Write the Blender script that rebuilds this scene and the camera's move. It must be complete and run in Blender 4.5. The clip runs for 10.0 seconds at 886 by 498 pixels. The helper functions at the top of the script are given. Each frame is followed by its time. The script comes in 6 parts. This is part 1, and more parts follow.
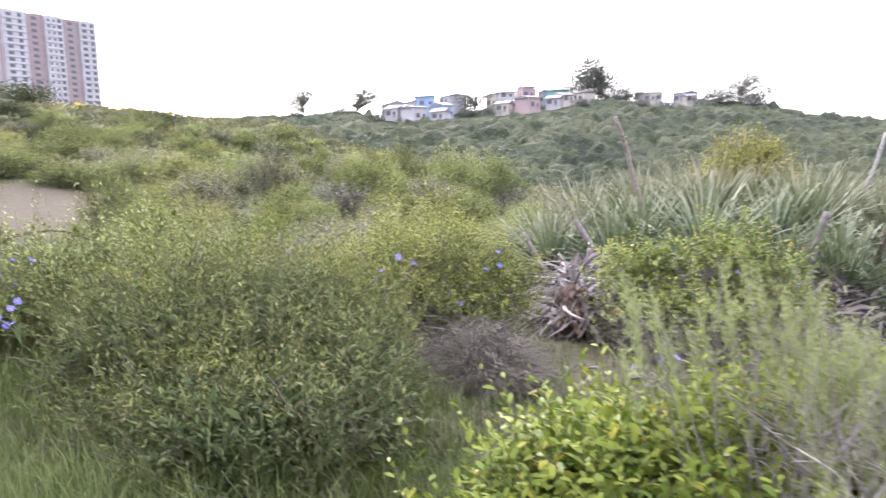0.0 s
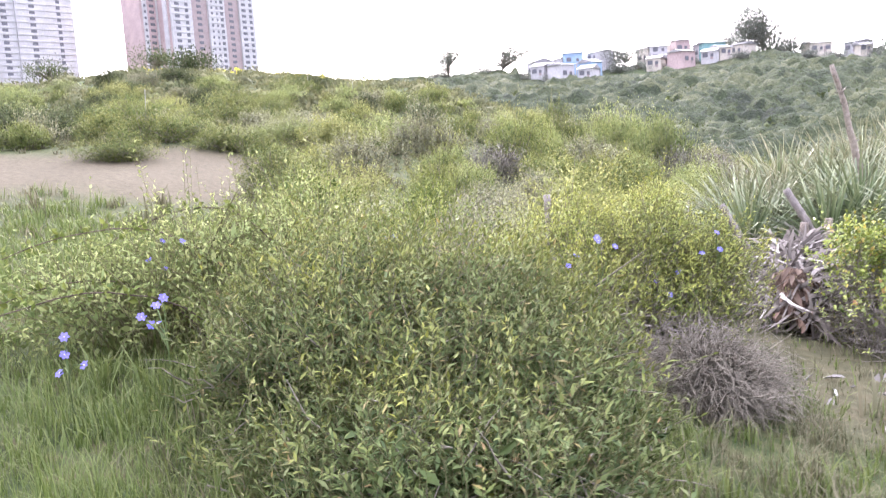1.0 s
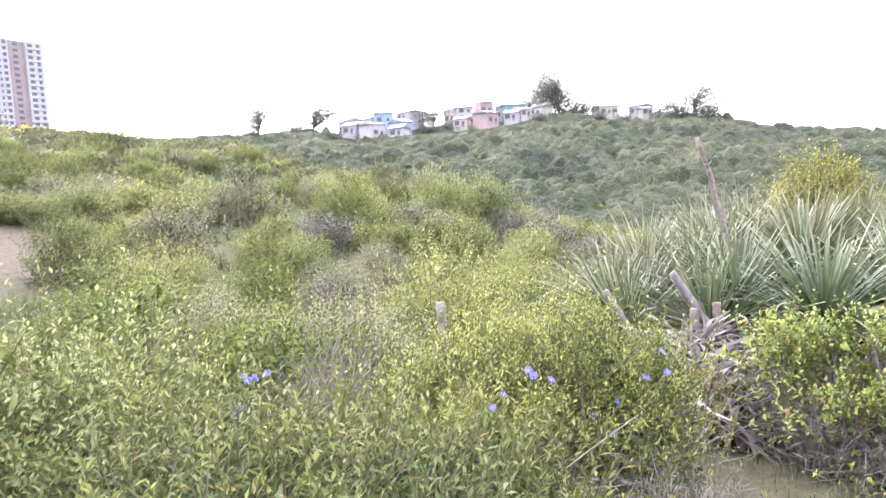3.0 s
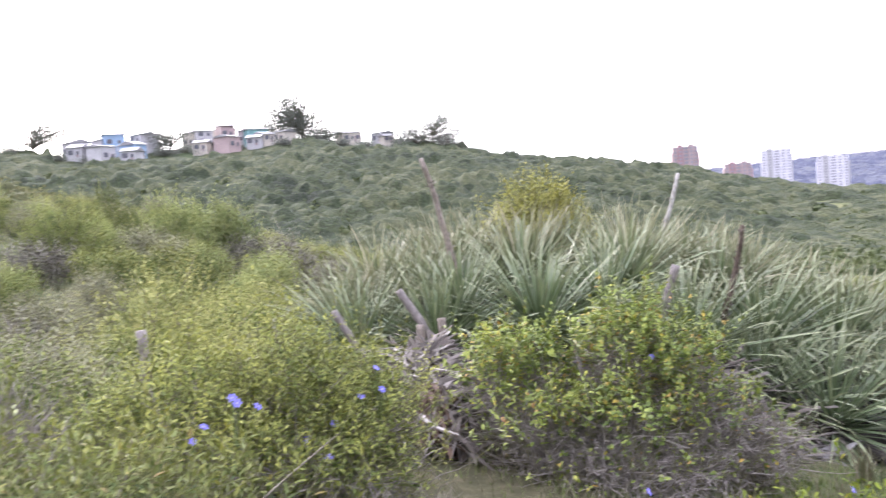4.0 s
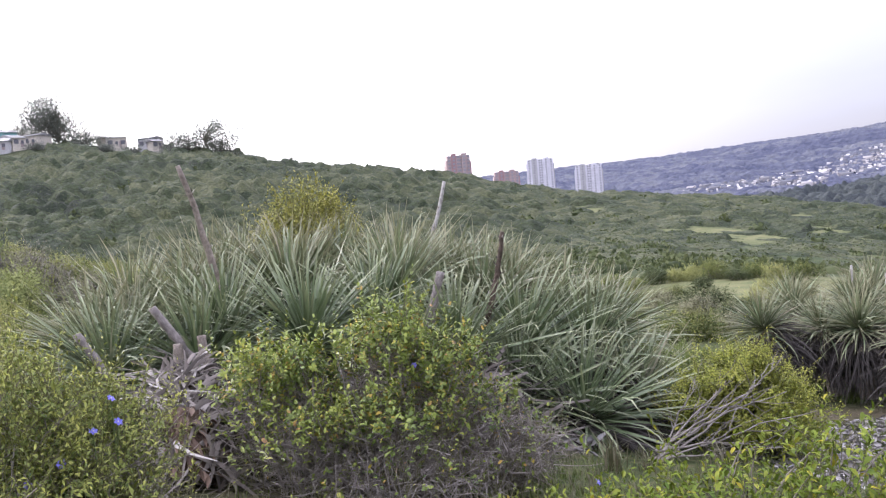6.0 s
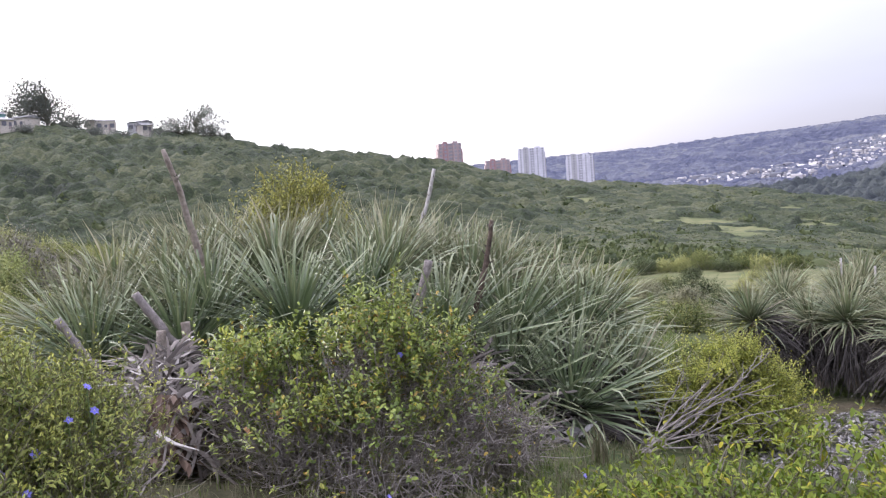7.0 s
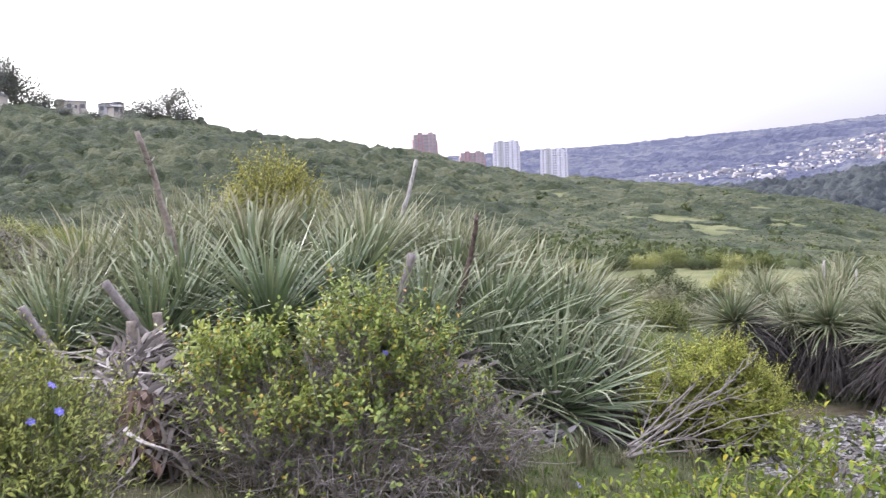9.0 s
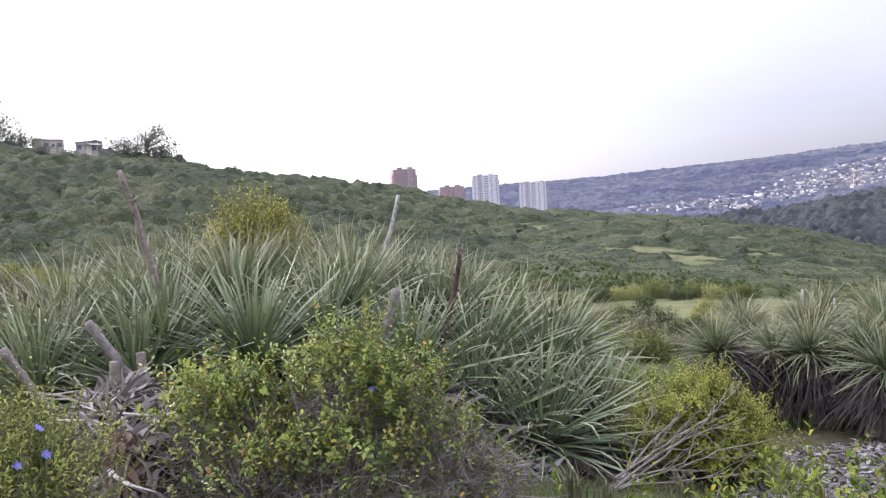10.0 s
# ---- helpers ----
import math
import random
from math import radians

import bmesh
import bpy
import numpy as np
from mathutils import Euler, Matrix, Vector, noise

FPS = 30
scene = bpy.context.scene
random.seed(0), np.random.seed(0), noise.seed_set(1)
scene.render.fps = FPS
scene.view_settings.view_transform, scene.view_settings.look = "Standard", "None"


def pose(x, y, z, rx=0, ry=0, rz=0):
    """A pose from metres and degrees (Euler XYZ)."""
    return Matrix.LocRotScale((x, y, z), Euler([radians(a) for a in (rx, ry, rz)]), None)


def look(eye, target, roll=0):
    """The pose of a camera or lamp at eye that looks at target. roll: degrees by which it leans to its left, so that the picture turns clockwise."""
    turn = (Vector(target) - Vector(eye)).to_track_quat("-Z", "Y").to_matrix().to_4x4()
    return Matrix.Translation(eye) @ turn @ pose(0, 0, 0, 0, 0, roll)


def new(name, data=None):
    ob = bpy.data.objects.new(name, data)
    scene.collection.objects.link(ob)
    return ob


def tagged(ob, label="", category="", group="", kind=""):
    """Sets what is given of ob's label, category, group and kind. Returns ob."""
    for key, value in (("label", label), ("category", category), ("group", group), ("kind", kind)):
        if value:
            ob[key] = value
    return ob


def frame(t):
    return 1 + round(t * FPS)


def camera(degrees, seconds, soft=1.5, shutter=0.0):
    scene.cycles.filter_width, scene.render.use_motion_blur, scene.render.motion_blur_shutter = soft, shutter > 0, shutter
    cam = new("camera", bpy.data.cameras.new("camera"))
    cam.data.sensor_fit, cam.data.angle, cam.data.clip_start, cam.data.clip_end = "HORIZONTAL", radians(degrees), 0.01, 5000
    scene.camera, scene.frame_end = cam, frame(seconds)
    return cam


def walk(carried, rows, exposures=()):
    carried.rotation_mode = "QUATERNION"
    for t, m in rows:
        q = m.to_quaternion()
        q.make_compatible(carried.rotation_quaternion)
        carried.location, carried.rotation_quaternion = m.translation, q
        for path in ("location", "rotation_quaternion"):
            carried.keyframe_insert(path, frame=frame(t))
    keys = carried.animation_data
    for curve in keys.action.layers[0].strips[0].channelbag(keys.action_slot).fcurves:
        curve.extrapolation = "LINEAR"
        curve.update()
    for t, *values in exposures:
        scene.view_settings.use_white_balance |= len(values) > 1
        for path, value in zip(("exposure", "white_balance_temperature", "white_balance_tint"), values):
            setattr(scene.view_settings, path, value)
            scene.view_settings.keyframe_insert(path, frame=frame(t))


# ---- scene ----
cam = camera(56.7, 10.0, soft=1.25, shutter=0.25)
PATH = [
    (0, (-0.262, -0.343, 1.638), (-0.178, 1.648, 1.471), -3.1),
    (0.5, (-0.379, 0.247, 1.707), (-0.557, 2.231, 1.521), -5.0),
    (1, (-0.64, 0.742, 1.706), (-0.908, 2.709, 1.463), -3.6),
    (1.5, (-0.838, 1.172, 1.667), (-0.951, 3.118, 1.219), 0.5),
    (2, (-0.967, 1.404, 1.738), (-1.201, 3.329, 1.25), -0.6),
    (2.2, (-1.062, 1.649, 1.872), (-1.157, 3.596, 1.425), -2.0),
    (3.3, (-1.148, 2.203, 2.0), (-0.841, 4.177, 1.907), -4.2),
    (3.5, (-1.099, 2.202, 1.988), (-0.647, 4.145, 1.844), -4.3),
    (4, (-0.895, 2.322, 1.919), (-0.115, 4.16, 1.797), -4.6),
    (4.5, (-0.743, 2.369, 1.926), (0.36, 4.029, 1.763), -4.5),
    (5, (-0.708, 2.354, 1.927), (0.502, 3.94, 1.781), -3.9),
    (5.5, (-0.692, 2.361, 1.928), (0.519, 3.948, 1.803), -5.1),
    (6.8, (-0.626, 2.431, 1.907), (0.64, 3.968, 1.72), -4.0),
    (7, (-0.602, 2.444, 1.916), (0.647, 3.996, 1.737), -4.2),
    (7.5, (-0.525, 2.47, 1.901), (0.702, 4.036, 1.695), -5.4),
    (8, (-0.501, 2.521, 1.886), (0.669, 4.127, 1.659), -4.7),
    (8.5, (-0.503, 2.608, 1.889), (0.664, 4.213, 1.64), -3.2),
    (9, (-0.522, 2.736, 1.923), (0.776, 4.244, 1.719), -2.6),
    (9.5, (-0.56, 2.719, 1.944), (0.779, 4.199, 1.812), -3.3),
    (10, (-0.575, 2.725, 1.936), (0.766, 4.204, 1.812), -3.3),
]
walk(cam, [(t, look(eye, target, roll)) for t, eye, target, roll in PATH],
     exposures=[(0.0, 0.58, 6150, 21), (1.0, 0.98, 6150, 21), (2.0, 1.43, 6150, 21), (2.2, 1.43, 6150, 21), (3.3, 0.83, 6150, 21), (3.5, 0.78, 6150, 21),
                (4.0, 0.48, 6150, 19), (4.5, 0.34, 6100, 19), (5.0, 0.08, 6100, 19), (5.5, 0.0, 6100, 19), (7.0, -0.13, 6100, 19), (8.0, -0.04, 6150, 18),
                (8.5, 0.1, 6150, 18), (9.0, 0.16, 6150, 18), (9.5, -0.05, 6150, 18), (10.0, -0.2, 6150, 18)])

# ---- light: bright overcast evening, low sun behind thin cloud over the ridge ----
SUN_BEARING, SUN_HEIGHT = -12.0, 14.0
world = bpy.data.worlds.new("sky")
scene.world = world
world.use_nodes = True
wn, wl = world.node_tree.nodes, world.node_tree.links
wn.clear()
w_out = wn.new("ShaderNodeOutputWorld")
w_sky = wn.new("ShaderNodeTexSky")
w_sky.sky_type, w_sky.sun_disc = "NISHITA", False
w_sky.sun_elevation, w_sky.sun_rotation = radians(SUN_HEIGHT), radians(SUN_BEARING)
w_bg = wn.new("ShaderNodeBackground")
w_bg.inputs["Strength"].default_value = 0.03
wl.new(w_sky.outputs[0], w_bg.inputs["Color"])
w_co = wn.new("ShaderNodeTexCoord")
w_map = wn.new("ShaderNodeMapping")
w_map.inputs["Scale"].default_value = (1.0, 1.0, 3.5)
wl.new(w_co.outputs["Generated"], w_map.inputs["Vector"])
w_noise = wn.new("ShaderNodeTexNoise")
w_noise.inputs["Scale"].default_value = 2.2
w_noise.inputs["Detail"].default_value = 5.0
wl.new(w_map.outputs[0], w_noise.inputs["Vector"])
# cloud is brightest towards the hidden sun and overhead, and greyer away from it


def w_math(op, a, c, d=None):
    m = wn.new("ShaderNodeMath")
    m.operation = op
    for k, v in enumerate((a, c, d)):
        if v is None:
            continue
        if hasattr(v, "links"):
            wl.new(v, m.inputs[k])
        else:
            m.inputs[k].default_value = v
    return m.outputs[0]


w_dot = wn.new("ShaderNodeVectorMath")
w_dot.operation = "DOT_PRODUCT"
w_dot.inputs[1].default_value = (math.sin(radians(SUN_BEARING)), math.cos(radians(SUN_BEARING)), 0.1)
wl.new(w_co.outputs["Generated"], w_dot.inputs[0])
w_sep = wn.new("ShaderNodeSeparateXYZ")
wl.new(w_co.outputs["Generated"], w_sep.inputs[0])
w_up = w_math("MAXIMUM", w_sep.outputs[2], 0.0)
w_near = w_math("POWER", w_math("MAXIMUM", w_dot.outputs["Value"], 0.0), 4.0)
w_side = wn.new("ShaderNodeMapRange")
w_side.inputs[1].default_value, w_side.inputs[2].default_value = -0.5, 0.45
w_side.inputs[3].default_value, w_side.inputs[4].default_value = 0.2, 0.84
wl.new(w_dot.outputs["Value"], w_side.inputs[0])
w_lum = w_math("ADD", w_math("MULTIPLY_ADD", w_near, 4.4, w_side.outputs[0]), w_math("MULTIPLY", w_up, 3.1))
w_lum = w_math("MULTIPLY", w_lum, w_math("MULTIPLY_ADD", w_noise.outputs[0], 0.36, 0.82))
w_ramp = wn.new("ShaderNodeValToRGB")
w_ramp.color_ramp.elements[0].position, w_ramp.color_ramp.elements[0].color = 0.25, (0.87, 0.88, 1.0, 1)
w_ramp.color_ramp.elements[1].position, w_ramp.color_ramp.elements[1].color = 0.9, (1.0, 0.98, 0.94, 1)
wl.new(w_dot.outputs["Value"], w_ramp.inputs[0])
w_cloud = wn.new("ShaderNodeBackground")
wl.new(w_lum, w_cloud.inputs["Strength"])
wl.new(w_ramp.outputs[0], w_cloud.inputs["Color"])
w_sum = wn.new("ShaderNodeAddShader")
wl.new(w_bg.outputs[0], w_sum.inputs[0])
wl.new(w_cloud.outputs[0], w_sum.inputs[1])
wl.new(w_sum.outputs[0], w_out.inputs["Surface"])

sun = new("sun", bpy.data.lights.new("sun", "SUN"))
sun.data.energy, sun.data.angle, sun.data.color = 2.2, radians(14), (1.0, 0.93, 0.8)
sun.matrix_world = look((0, 0, 0), (-math.sin(radians(SUN_BEARING)) * math.cos(radians(SUN_HEIGHT)),
                                    -math.cos(radians(SUN_BEARING)) * math.cos(radians(SUN_HEIGHT)),
                                    -math.sin(radians(SUN_HEIGHT))))
sun.location = (0, 0, 60)

# ---- materials ----


def mat_base(name, roughness=0.6, spec=0.3):
    m = bpy.data.materials.new(name)
    m.use_nodes = True
    n, l = m.node_tree.nodes, m.node_tree.links
    b = n["Principled BSDF"]
    b.inputs["Roughness"].default_value = roughness
    b.inputs["Specular IOR Level"].default_value = spec
    return m, n, l, b


def ramp_node(n, stops):
    r = n.new("ShaderNodeValToRGB")
    e = r.color_ramp.elements
    e[0].position, e[0].color = stops[0][0], (*stops[0][1], 1)
    e[1].position, e[1].color = stops[-1][0], (*stops[-1][1], 1)
    for p, c in stops[1:-1]:
        e.new(p).color = (*c, 1)
    return r


def noise_node(n, l, scale, detail=4.0, coords="Object"):
    tc = n.new("ShaderNodeTexCoord")
    t = n.new("ShaderNodeTexNoise")
    t.inputs["Scale"].default_value, t.inputs["Detail"].default_value = scale, detail
    l.new(tc.outputs[coords], t.inputs["Vector"])
    return t


def mix_node(n, l, kind, fac, a, b):
    m = n.new("ShaderNodeMix")
    m.data_type, m.blend_type = "RGBA", kind
    for sock, v in ((m.inputs[0], fac), (m.inputs[6], a), (m.inputs[7], b)):
        if hasattr(v, "links"):
            l.new(v, sock)
        else:
            sock.default_value = v if isinstance(v, float) else (*v, 1)
    return m.outputs[2]


def leaf_mat(name, stops, tip, through_share=0.3, roughness=0.5, spread=0.25, spec=0.3, sat=0.88):
    """Foliage: each leaf its own tint, young tips of another colour, some light through the blade."""
    m, n, l, b = mat_base(name, roughness, spec)
    geo = n.new("ShaderNodeNewGeometry")
    r = ramp_node(n, stops)
    l.new(geo.outputs["Random Per Island"], r.inputs[0])
    at = n.new("ShaderNodeAttribute")
    at.attribute_name = "age"
    col = mix_node(n, l, "MIX", at.outputs["Fac"], r.outputs[0], tip)
    info = n.new("ShaderNodeObjectInfo")
    hsv = n.new("ShaderNodeHueSaturation")
    mr = n.new("ShaderNodeMapRange")
    mr.inputs[3].default_value, mr.inputs[4].default_value = 1 - spread, 1 + spread
    l.new(info.outputs["Random"], mr.inputs[0])
    l.new(mr.outputs[0], hsv.inputs["Value"])
    mh = n.new("ShaderNodeMapRange")
    mh.inputs[3].default_value, mh.inputs[4].default_value = 0.485, 0.515
    ns = noise_node(n, l, 1.7, 2.0)
    l.new(ns.outputs[0], mh.inputs[0])
    l.new(mh.outputs[0], hsv.inputs["Hue"])
    hsv.inputs["Saturation"].default_value = sat
    l.new(col, hsv.inputs["Color"])
    l.new(hsv.outputs[0], b.inputs["Base Color"])
    tr = n.new("ShaderNodeBsdfTranslucent")
    l.new(hsv.outputs[0], tr.inputs["Color"])
    mx = n.new("ShaderNodeMixShader")
    mx.inputs[0].default_value = through_share
    l.new(b.outputs[0], mx.inputs[1])
    l.new(tr.outputs[0], mx.inputs[2])
    l.new(mx.outputs[0], n["Material Output"].inputs["Surface"])
    return m


def plain_mat(name, low, high, scale, roughness=0.7, bump=0.0, fine=None, spec=0.3):
    m, n, l, b = mat_base(name, roughness, spec)
    t = noise_node(n, l, scale, 6.0)
    r = ramp_node(n, ((0.3, low), (0.7, high)))
    l.new(t.outputs[0], r.inputs[0])
    t2 = noise_node(n, l, fine or scale * 9, 3.0)
    r2 = ramp_node(n, ((0.25, (0.78, 0.78, 0.78)), (0.75, (1.12, 1.12, 1.12))))
    l.new(t2.outputs[0], r2.inputs[0])
    l.new(mix_node(n, l, "MULTIPLY", 1.0, r.outputs[0], r2.outputs[0]), b.inputs["Base Color"])
    if bump:
        bp = n.new("ShaderNodeBump")
        bp.inputs["Strength"].default_value = bump
        bp.inputs["Distance"].default_value = 0.02
        l.new(t2.outputs[0], bp.inputs["Height"])
        l.new(bp.outputs[0], b.inputs["Normal"])
    return m


M_WILLOW = leaf_mat("leaf_willow_green", ((0.0, (0.041, 0.064, 0.023)), (0.45, (0.092, 0.129, 0.044)), (0.8, (0.147, 0.184, 0.067)), (0.96, (0.193, 0.216, 0.097)), (1.0, (0.275, 0.184, 0.091))), (0.330, 0.327, 0.068), 0.3, 0.6, 0.1, 0.15, 1.0)
M_LIME = leaf_mat("leaf_bright_lime", ((0.0, (0.079, 0.138, 0.018)), (0.6, (0.176, 0.248, 0.032)), (0.93, (0.273, 0.313, 0.045)), (1.0, (0.440, 0.368, 0.027))), (0.334, 0.368, 0.054), 0.3, 0.5, 0.1, 0.16, 1.0)
# M_GOLD and M_FRESH: slope leaf colours lifted and blued to imitate haze
M_GOLD = leaf_mat("leaf_yellow_green", ((0.0, (0.172, 0.196, 0.075)), (0.5, (0.287, 0.308, 0.112)), (1.0, (0.391, 0.386, 0.150))), (0.506, 0.482, 0.150), 0.27, 0.65, 0.15, 0.15, 1.0)
M_FRESH = leaf_mat("leaf_fresh_green", ((0.0, (0.144, 0.190, 0.068)), (0.6, (0.240, 0.287, 0.105)), (1.0, (0.348, 0.368, 0.150))), (0.432, 0.443, 0.150), 0.27, 0.65, 0.15, 0.15, 1.0)
M_DEEPGOLD = leaf_mat("leaf_deep_yellow_green", ((0.0, (0.063, 0.104, 0.025)), (0.5, (0.196, 0.245, 0.057)), (1.0, (0.366, 0.387, 0.090))), (0.542, 0.516, 0.098), 0.28, 0.45, 0.1, 0.3, 1.0)
M_LIMEGOLD = leaf_mat("leaf_lime_gold", ((0.0, (0.11, 0.15, 0.025)), (0.5, (0.29, 0.33, 0.05)), (1.0, (0.42, 0.42, 0.07))), (0.50, 0.49, 0.085), 0.3, 0.45, 0.1, 0.3, 1.0)
M_OLIVE = leaf_mat("leaf_olive", ((0.0, (0.048, 0.082, 0.020)), (0.4, (0.151, 0.213, 0.039)), (0.88, (0.270, 0.327, 0.065)), (0.95, (0.475, 0.392, 0.055)), (1.0, (0.389, 0.185, 0.079))), (0.399, 0.436, 0.075), 0.26, 0.4, 0.1, 0.35, 1.0)
M_OCHRE = leaf_mat("leaf_ochre_yellow", ((0.0, (0.13, 0.15, 0.03)), (0.6, (0.27, 0.28, 0.055)), (1.0, (0.40, 0.37, 0.075))), (0.43, 0.40, 0.075), 0.25, 0.5, 0.1, 0.3, 1.0)
M_FEATHER = leaf_mat("leaf_feathery_grey_green", ((0.0, (0.155, 0.198, 0.076)), (0.6, (0.244, 0.289, 0.119)), (1.0, (0.311, 0.327, 0.162))), (0.333, 0.365, 0.145), 0.3, 0.6, 0.1, 0.3, 1.0)
# M_GREEN: paler and bluer than M_SAP, with slope haze in the colour
M_GREEN = leaf_mat("leaf_mid_green", ((0.0, (0.084, 0.114, 0.037)), (0.6, (0.162, 0.199, 0.063)), (1.0, (0.246, 0.259, 0.087))), (0.390, 0.379, 0.112), 0.25, 0.65, 0.25, 0.15, 1.0)
M_SAP = leaf_mat("leaf_sap_green", ((0.0, (0.05, 0.08, 0.022)), (0.6, (0.115, 0.155, 0.04)), (1.0, (0.19, 0.22, 0.058))), (0.29, 0.31, 0.07), 0.27, 0.65, 0.1, 0.15, 1.0)
# M_GREY: raised with extra blue too, for haze on the slope
M_GREY = leaf_mat("leaf_grey_green", ((0.0, (0.138, 0.138, 0.088)), (0.6, (0.218, 0.231, 0.112)), (1.0, (0.322, 0.297, 0.163))), (0.345, 0.341, 0.150), 0.25, 0.6, 0.15)
M_BARE = leaf_mat("leaf_withered_grey", ((0.0, (0.10, 0.09, 0.07)), (0.6, (0.19, 0.175, 0.135)), (1.0, (0.27, 0.25, 0.19))), (0.25, 0.25, 0.15), 0.15, 0.7, 0.15)
M_SCRUB = leaf_mat("leaf_far_scrub", ((0.0, (0.031, 0.046, 0.019)), (0.5, (0.060, 0.083, 0.032)), (0.88, (0.100, 0.124, 0.049)), (1.0, (0.149, 0.156, 0.069))), (0.135, 0.156, 0.061), 0.25, 0.7, 0.2, 0.15, 0.95)
# M_CREST: brightened and blued for sun glare and haze along the crest
M_CREST = leaf_mat("leaf_crest_scrub", ((0.0, (0.079, 0.089, 0.042)), (0.55, (0.132, 0.143, 0.063)), (1.0, (0.200, 0.194, 0.089))), (0.221, 0.213, 0.089), 0.25, 0.75, 0.2, 0.08)
# ridge trees: leaf colour lightened and greyed to imitate haze
M_TREE = leaf_mat("leaf_eucalyptus_hazed", ((0.0, (0.13, 0.145, 0.125)), (1.0, (0.24, 0.255, 0.205))), (0.25, 0.265, 0.205), 0.3, 0.55, 0.2)
M_PUYA = leaf_mat("puya_blade", ((0.0, (0.035, 0.059, 0.025)), (0.4, (0.098, 0.146, 0.059)), (0.8, (0.195, 0.257, 0.115)), (0.96, (0.282, 0.334, 0.177)), (1.0, (0.410, 0.392, 0.256))), (0.351, 0.355, 0.180), 0.14, 0.32, 0.22, 0.55)
M_PUYA_OLD = leaf_mat("puya_ageing_blade", ((0.0, (0.075, 0.10, 0.045)), (0.5, (0.155, 0.185, 0.085)), (0.85, (0.245, 0.265, 0.14)), (1.0, (0.36, 0.325, 0.22))), (0.36, 0.32, 0.18), 0.2, 0.5, 0.15, 0.3)
M_PUYA_DRY = leaf_mat("puya_dry_blade", ((0.0, (0.035, 0.028, 0.022)), (0.5, (0.10, 0.082, 0.066)), (0.8, (0.19, 0.16, 0.138)), (1.0, (0.40, 0.365, 0.33))), (0.30, 0.26, 0.21), 0.05, 0.7, 0.15)
M_LITTER = leaf_mat("bleached_litter", ((0.0, (0.076, 0.067, 0.062)), (0.6, (0.182, 0.167, 0.162)), (1.0, (0.350, 0.334, 0.323))), (0.304, 0.281, 0.269), 0.05, 0.75, 0.1)
M_CHIPS = leaf_mat("bleached_leaf_chips", ((0.0, (0.098, 0.086, 0.082)), (0.6, (0.262, 0.242, 0.234)), (1.0, (0.476, 0.451, 0.435))), (0.328, 0.303, 0.287), 0.05, 0.8, 0.1)
M_RUSSET = leaf_mat("russet_strips", ((0.0, (0.05, 0.03, 0.02)), (0.6, (0.13, 0.08, 0.052)), (1.0, (0.27, 0.17, 0.12))), (0.25, 0.17, 0.12), 0.05, 0.8, 0.1)
# dead brown skirt leaves, darkened further for the shade between rosettes
M_SKIRT = leaf_mat("puya_skirt_blade_darkened", ((0.0, (0.029, 0.024, 0.021)), (0.6, (0.064, 0.054, 0.048)), (1.0, (0.140, 0.124, 0.114))), (0.109, 0.094, 0.083), 0.05, 0.8, 0.2)
M_GRASS = leaf_mat("grass_green", ((0.0, (0.047, 0.080, 0.017)), (0.6, (0.101, 0.152, 0.034)), (1.0, (0.164, 0.188, 0.060))), (0.187, 0.216, 0.068), 0.3, 0.5, 0.0, 0.3, 1.0)
M_HAY = leaf_mat("grass_dry", ((0.0, (0.057, 0.071, 0.025)), (0.6, (0.123, 0.118, 0.055)), (1.0, (0.205, 0.176, 0.106))), (0.213, 0.193, 0.106), 0.2, 0.65, 0.0)
M_MUSTARD = leaf_mat("mustard_bloom", ((0.0, (0.30, 0.34, 0.05)), (1.0, (0.62, 0.55, 0.05))), (0.6, 0.52, 0.05), 0.3, 0.6, 0.1)
M_TWIG = plain_mat("grey_twig_bark", (0.116, 0.102, 0.078), (0.265, 0.238, 0.189), 14.0, 0.85)
M_SPRIG = plain_mat("olive_sprig_bark", (0.13, 0.13, 0.06), (0.22, 0.205, 0.10), 14.0, 0.8)
M_DEAD = plain_mat("dead_twig", (0.160, 0.141, 0.122), (0.353, 0.315, 0.283), 9.0, 0.85)
M_DARKSTALK = plain_mat("dark_stalk", (0.06, 0.045, 0.036), (0.17, 0.125, 0.095), 18.0, 0.85, 0.7)
M_STALK = plain_mat("weathered_stalk", (0.22, 0.18, 0.15), (0.48, 0.41, 0.35), 18.0, 0.8, 0.7)
M_PALE = plain_mat("bleached_wood", (0.17, 0.148, 0.138), (0.35, 0.31, 0.29), 16.0, 0.75, 0.5)
M_BUTT = plain_mat("rotten_fibre", (0.045, 0.028, 0.02), (0.14, 0.09, 0.06), 22.0, 0.95, 0.8)
M_POST = plain_mat("whitened_stalk", (0.26, 0.24, 0.22), (0.48, 0.46, 0.43), 16.0, 0.75, 0.3)
M_BLUE = leaf_mat("blue_petal", ((0.0, (0.12, 0.11, 0.60)), (1.0, (0.20, 0.17, 0.72))), (0.22, 0.2, 0.8), 0.3, 0.5, 0.1)
M_CENTRE = plain_mat("flower_centre", (0.55, 0.50, 0.60), (0.75, 0.70, 0.72), 40.0, 0.6)
M_STEM = plain_mat("flower_stem", (0.10, 0.15, 0.05), (0.16, 0.21, 0.08), 20.0, 0.6)
M_ROOF = plain_mat("zinc_roof", (0.22, 0.215, 0.215), (0.40, 0.39, 0.39), 0.6, 0.5)
